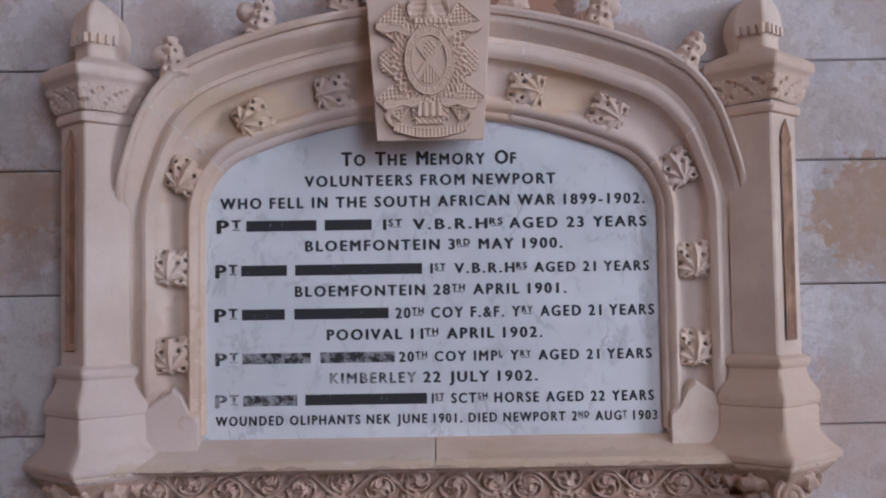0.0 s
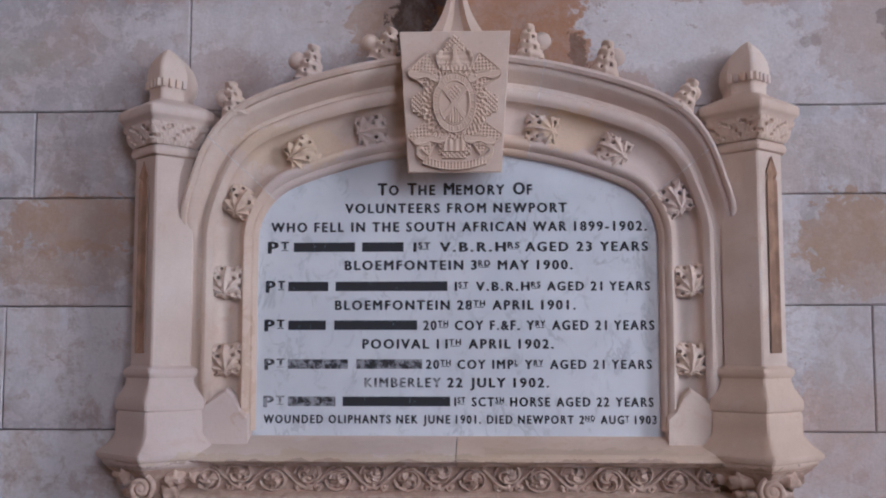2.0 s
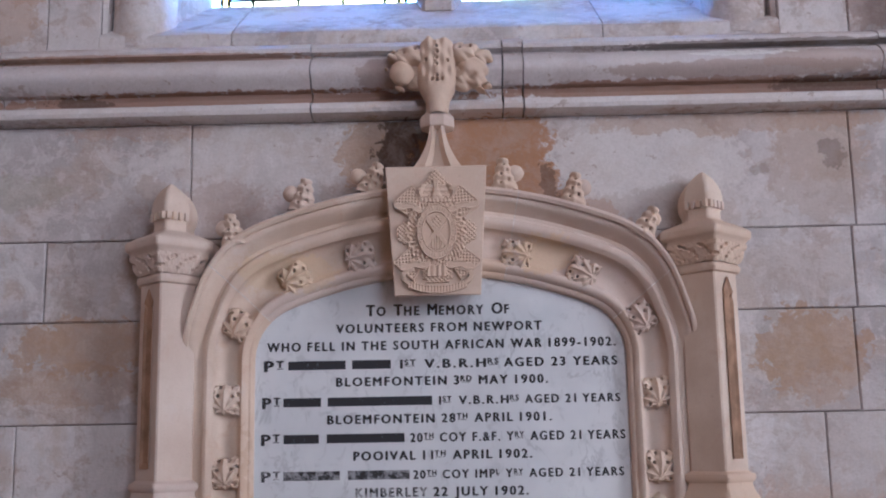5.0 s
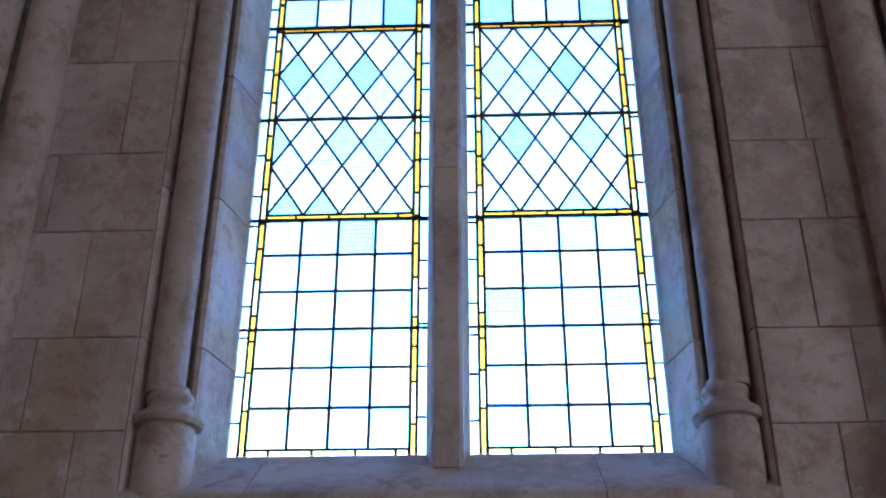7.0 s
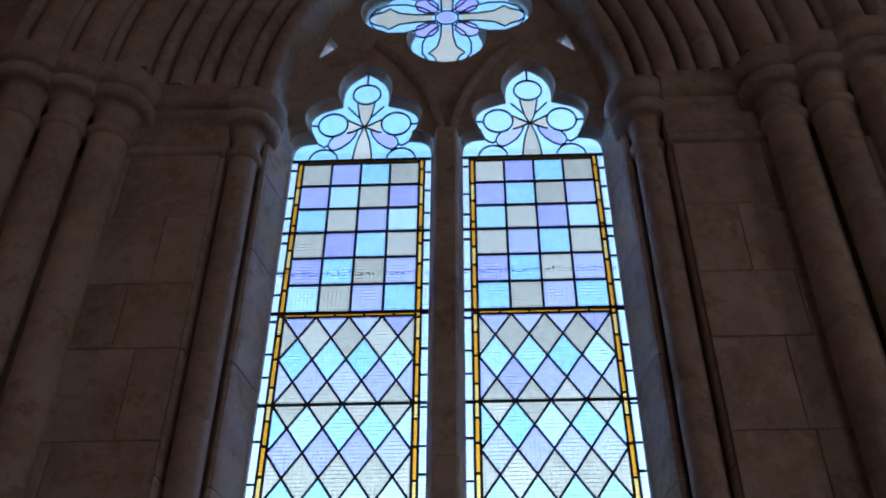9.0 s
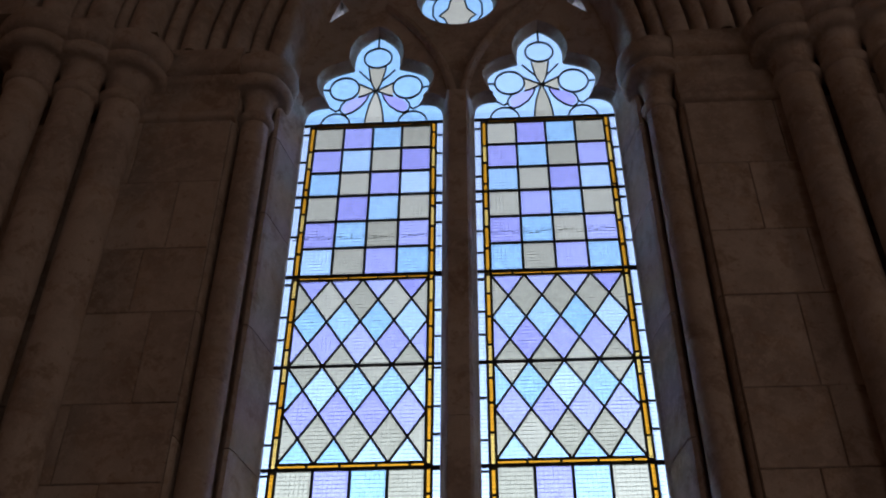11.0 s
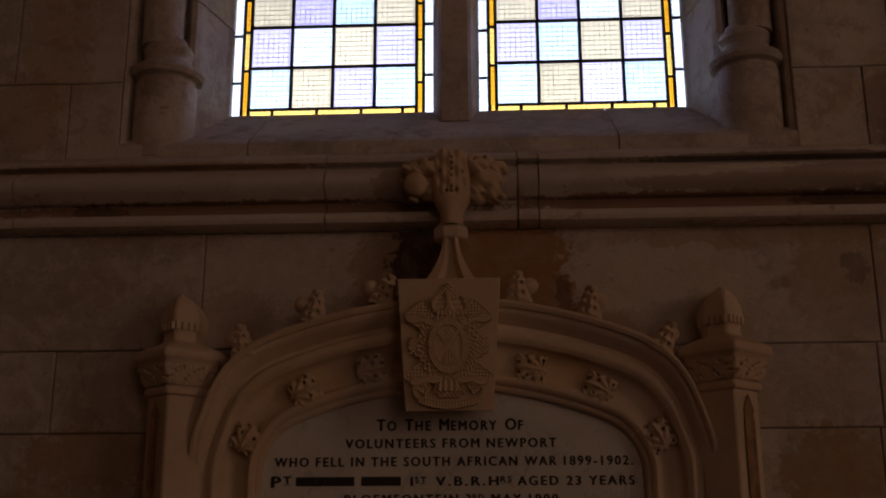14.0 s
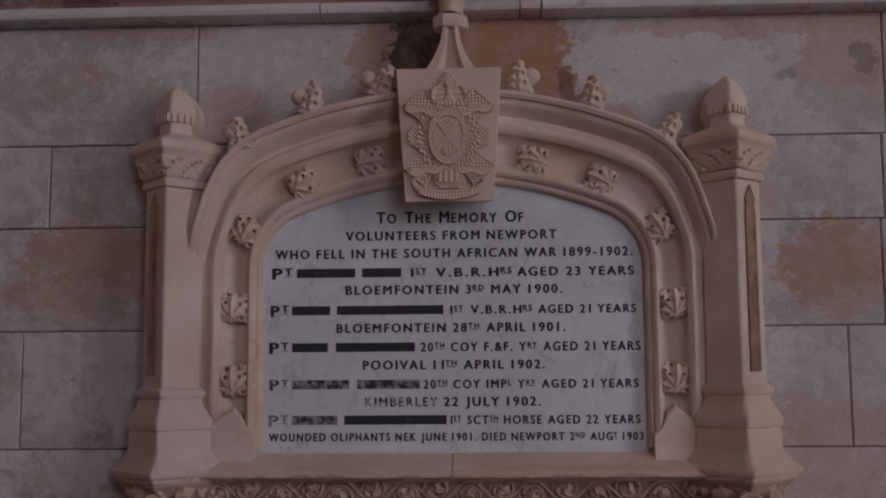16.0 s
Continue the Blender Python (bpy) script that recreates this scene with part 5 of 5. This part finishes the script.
def words(runs, x0, x1, z, h, mat):
    """Runs of (text, size, raise), fitted between x0 and x1, the middle of their capitals at z, capitals h high; one mesh a word."""
    pieces = []
    for text, size, lift in runs:
        bits = text.split(" ")
        pieces += [(bit, size, lift, i < len(bits) - 1) for i, bit in enumerate(bits) if bit]
    pen, done, bm = 0.0, [], bmesh.new()
    for n, (text, size, lift, ends) in enumerate(pieces):
        me, co = glyphs(text, h / 0.72 * size)
        first = len(bm.verts)
        for _ in range(4):
            bm.from_mesh(me)
        bm.verts.ensure_lookup_table()
        count = (len(bm.verts) - first) // 4
        for i, v in enumerate(bm.verts[first:]):
            fat, rise = ((0.0, 0.0), (0.07, 0.035), (0.14, 0.0), (0.07, -0.035))[i // count]
            v.co = (v.co.x + pen - co[:, 0].min() + fat * h * size, 0.0001 * (i // count), v.co.y + (lift + rise) * h)
        wide = co[:, 0].max() - co[:, 0].min() + 0.14 * h * size
        if lift > 0.2:
            y = lift * h - 0.16 * h
            bm.faces.new([bm.verts.new((pen + u * wide, 0.0, y + k * h)) for u, k in ((0.1, 0), (0.9, 0), (0.9, 0.07), (0.1, 0.07))])
        pen += wide + (0.78 if ends else 0.12) * h
        bpy.data.meshes.remove(me)
        if ends or n == len(pieces) - 1:
            done.append(bm)
            bm = bmesh.new()
    bm.free()
    k = (x1 - x0) / (pen - (0.78 if pieces[-1][3] else 0.12) * h)
    for word in done:
        for v in word.verts:
            v.co = (x0 + v.co.x * k, PY - 0.0008 + v.co.y, z - h / 2 + v.co.z)
        part("lettering", word, mat, panel)


def small_caps(text):
    out = []
    for word in text.split(" "):
        out += [(word[0], 1.0, 0.0), (word[1:] + " ", 0.82, 0.0)]
    return out


def bar(x0, x1, z, h, mat):
    """A plain bar in place of a name."""
    part("bar", solid([(x0, z - h / 2), (x1, z - h / 2), (x1, z + h / 2), (x0, z + h / 2)], lambda u, v, d: (u, d, v), PY - 0.0006, PY + 0.001), mat, panel)


S = lambda t: [(t, 1.0, 0.0)]
UP = lambda t: [(t, 0.62, 0.36)]
words(small_caps("TO THE MEMORY OF"), -0.178, 0.169, 1.8985, 0.0276, INK)
words(S("VOLUNTEERS FROM NEWPORT"), -0.251, 0.246, 1.855, 0.0217, INK)
words(S("WHO FELL IN THE SOUTH AFRICAN WAR 1899-1902."), -0.418, 0.422, 1.813, 0.0217, INK)
words(S("P") + UP("T"), -0.425, -0.376, 1.7675, 0.0265, INK)
words(S("1") + UP("ST ") + S("V.B.R.H") + UP("RS "), -0.097, 0.140, 1.7675, 0.0212, INK)
words(S("AGED 23 YEARS"), 0.152, 0.424, 1.7675, 0.0212, INK)
words(S("BLOEMFONTEIN 3") + UP("RD ") + S("MAY 1900."), -0.251, 0.257, 1.727, 0.0212, INK)
words(S("P") + UP("T"), -0.428, -0.384, 1.6795, 0.0265, INK)
words(S("1") + UP("ST ") + S("V.B.R.H") + UP("RS "), -0.005, 0.186, 1.6795, 0.0201, INK)
words(S("AGED 21 YEARS"), 0.200, 0.427, 1.6795, 0.0201, INK)
words(S("BLOEMFONTEIN 28") + UP("TH ") + S("APRIL 1901."), -0.272, 0.263, 1.638, 0.0212, INK)
words(S("P") + UP("T"), -0.430, -0.384, 1.593, 0.0265, INK)
words(S("20") + UP("TH ") + S("COY F.&F. Y") + UP("RY ") + S("AGED 21 YEARS"), -0.075, 0.435, 1.593, 0.0212, INK)
words(S("POOIVAL 11") + UP("TH ") + S("APRIL 1902."), -0.210, 0.214, 1.552, 0.0212, INK)
words(S("P") + UP("T"), -0.429, -0.383, 1.507, 0.0254, FADED)
words(S("20") + UP("TH ") + S("COY IMP") + UP("L ") + S("Y") + UP("RY ") + S("AGED 21 YEARS"), -0.069, 0.428, 1.507, 0.0201, INK)
words(S("KIMBERLEY "), -0.205, -0.035, 1.467, 0.0212, FADED)
words(S("22 JULY 1902."), -0.022, 0.203, 1.467, 0.0212, INK)
words(S("P") + UP("T"), -0.430, -0.383, 1.425, 0.0254, FADED)
words(S("1") + UP("ST ") + S("SCT") + UP("SH ") + S("HORSE AGED 22 YEARS"), -0.006, 0.430, 1.425, 0.0201, INK)
words(S("WOUNDED OLIPHANTS NEK JUNE 1901. DIED NEWPORT 2") + UP("ND ") + S("AUG") + UP("T ") + S("1903"), -0.429, 0.436, 1.3865, 0.0186, INK)
for x0, x1, z, mat in ((-0.366, -0.228, 1.7675, INK), (-0.212, -0.119, 1.7675, INK), (-0.377, -0.287, 1.6795, INK), (-0.271, -0.021, 1.6795, INK), (-0.376, -0.292, 1.593, INK),
                       (-0.273, -0.088, 1.593, INK), (-0.376, -0.242, 1.507, FADED), (-0.223, -0.077, 1.507, FADED), (-0.375, -0.269, 1.425, FADED), (-0.253, -0.015, 1.425, INK)):
    bar(x0, x1, z, 0.021, mat)

# ---------- dressed blocks of the wall, one by one ----------
COURSES = [(0.0, 0.30, []), (0.30, 0.56, []), (0.56, 0.82, []), (0.82, 1.08, []), (1.08, 1.358, [-1.32, -0.55, 0.20, 0.62, 1.12]), (1.358, 1.637, [-1.035, -0.30, 0.32, 0.918]),
           (1.637, 1.887, [-1.35, -0.45, 0.25, 1.006]), (1.887, 2.090, [-0.981, -0.20, 0.42, 1.018]), (2.090, 2.388, [-1.42, -0.622, 1.032])]
UPPER = [(2.590, 2.808, (1.011, 1.050)), (2.808, 3.088, (1.165, 1.130)), (3.088, 3.438, (1.062, 1.045)), (3.438, 3.718, (1.208, 1.130)), (3.718, 4.078, (1.018, 1.110)),
         (4.078, 4.360, (1.098, 1.20)), (4.360, 4.686, (1.024, 1.060)), (4.686, 5.030, (1.22, 1.21))]


def block(x0, x1, z0, z1):
    g = 0.0012
    ob = part("ashlar_block", ashlar(x1 - x0 - 2 * g, z1 - z0 - 2 * g), STONE, wall)
    ob.location = ((x0 + x1) / 2, random.uniform(-0.0015, 0.0015), (z0 + z1) / 2)


for z0, z1, cuts in COURSES:
    edges = [-3.6, -2.7, *cuts, 1.9, 2.7, 3.6] if cuts else [-3.6 + 0.72 * k + random.uniform(-0.1, 0.1) for k in range(11)]
    for x0, x1 in zip(edges, edges[1:]):
        block(x0, x1, z0, z1)
for z0, z1, cuts in UPPER:
    for s, cut in zip((-1, 1), cuts):
        edges = [0.873, cut, 1.9, 2.8] if cut < 1.16 else [0.873, cut, 1.75, 2.6]
        for a, b in zip(edges, edges[1:]):
            block(*sorted((CX + s * a, CX + s * b)), z0, z1)
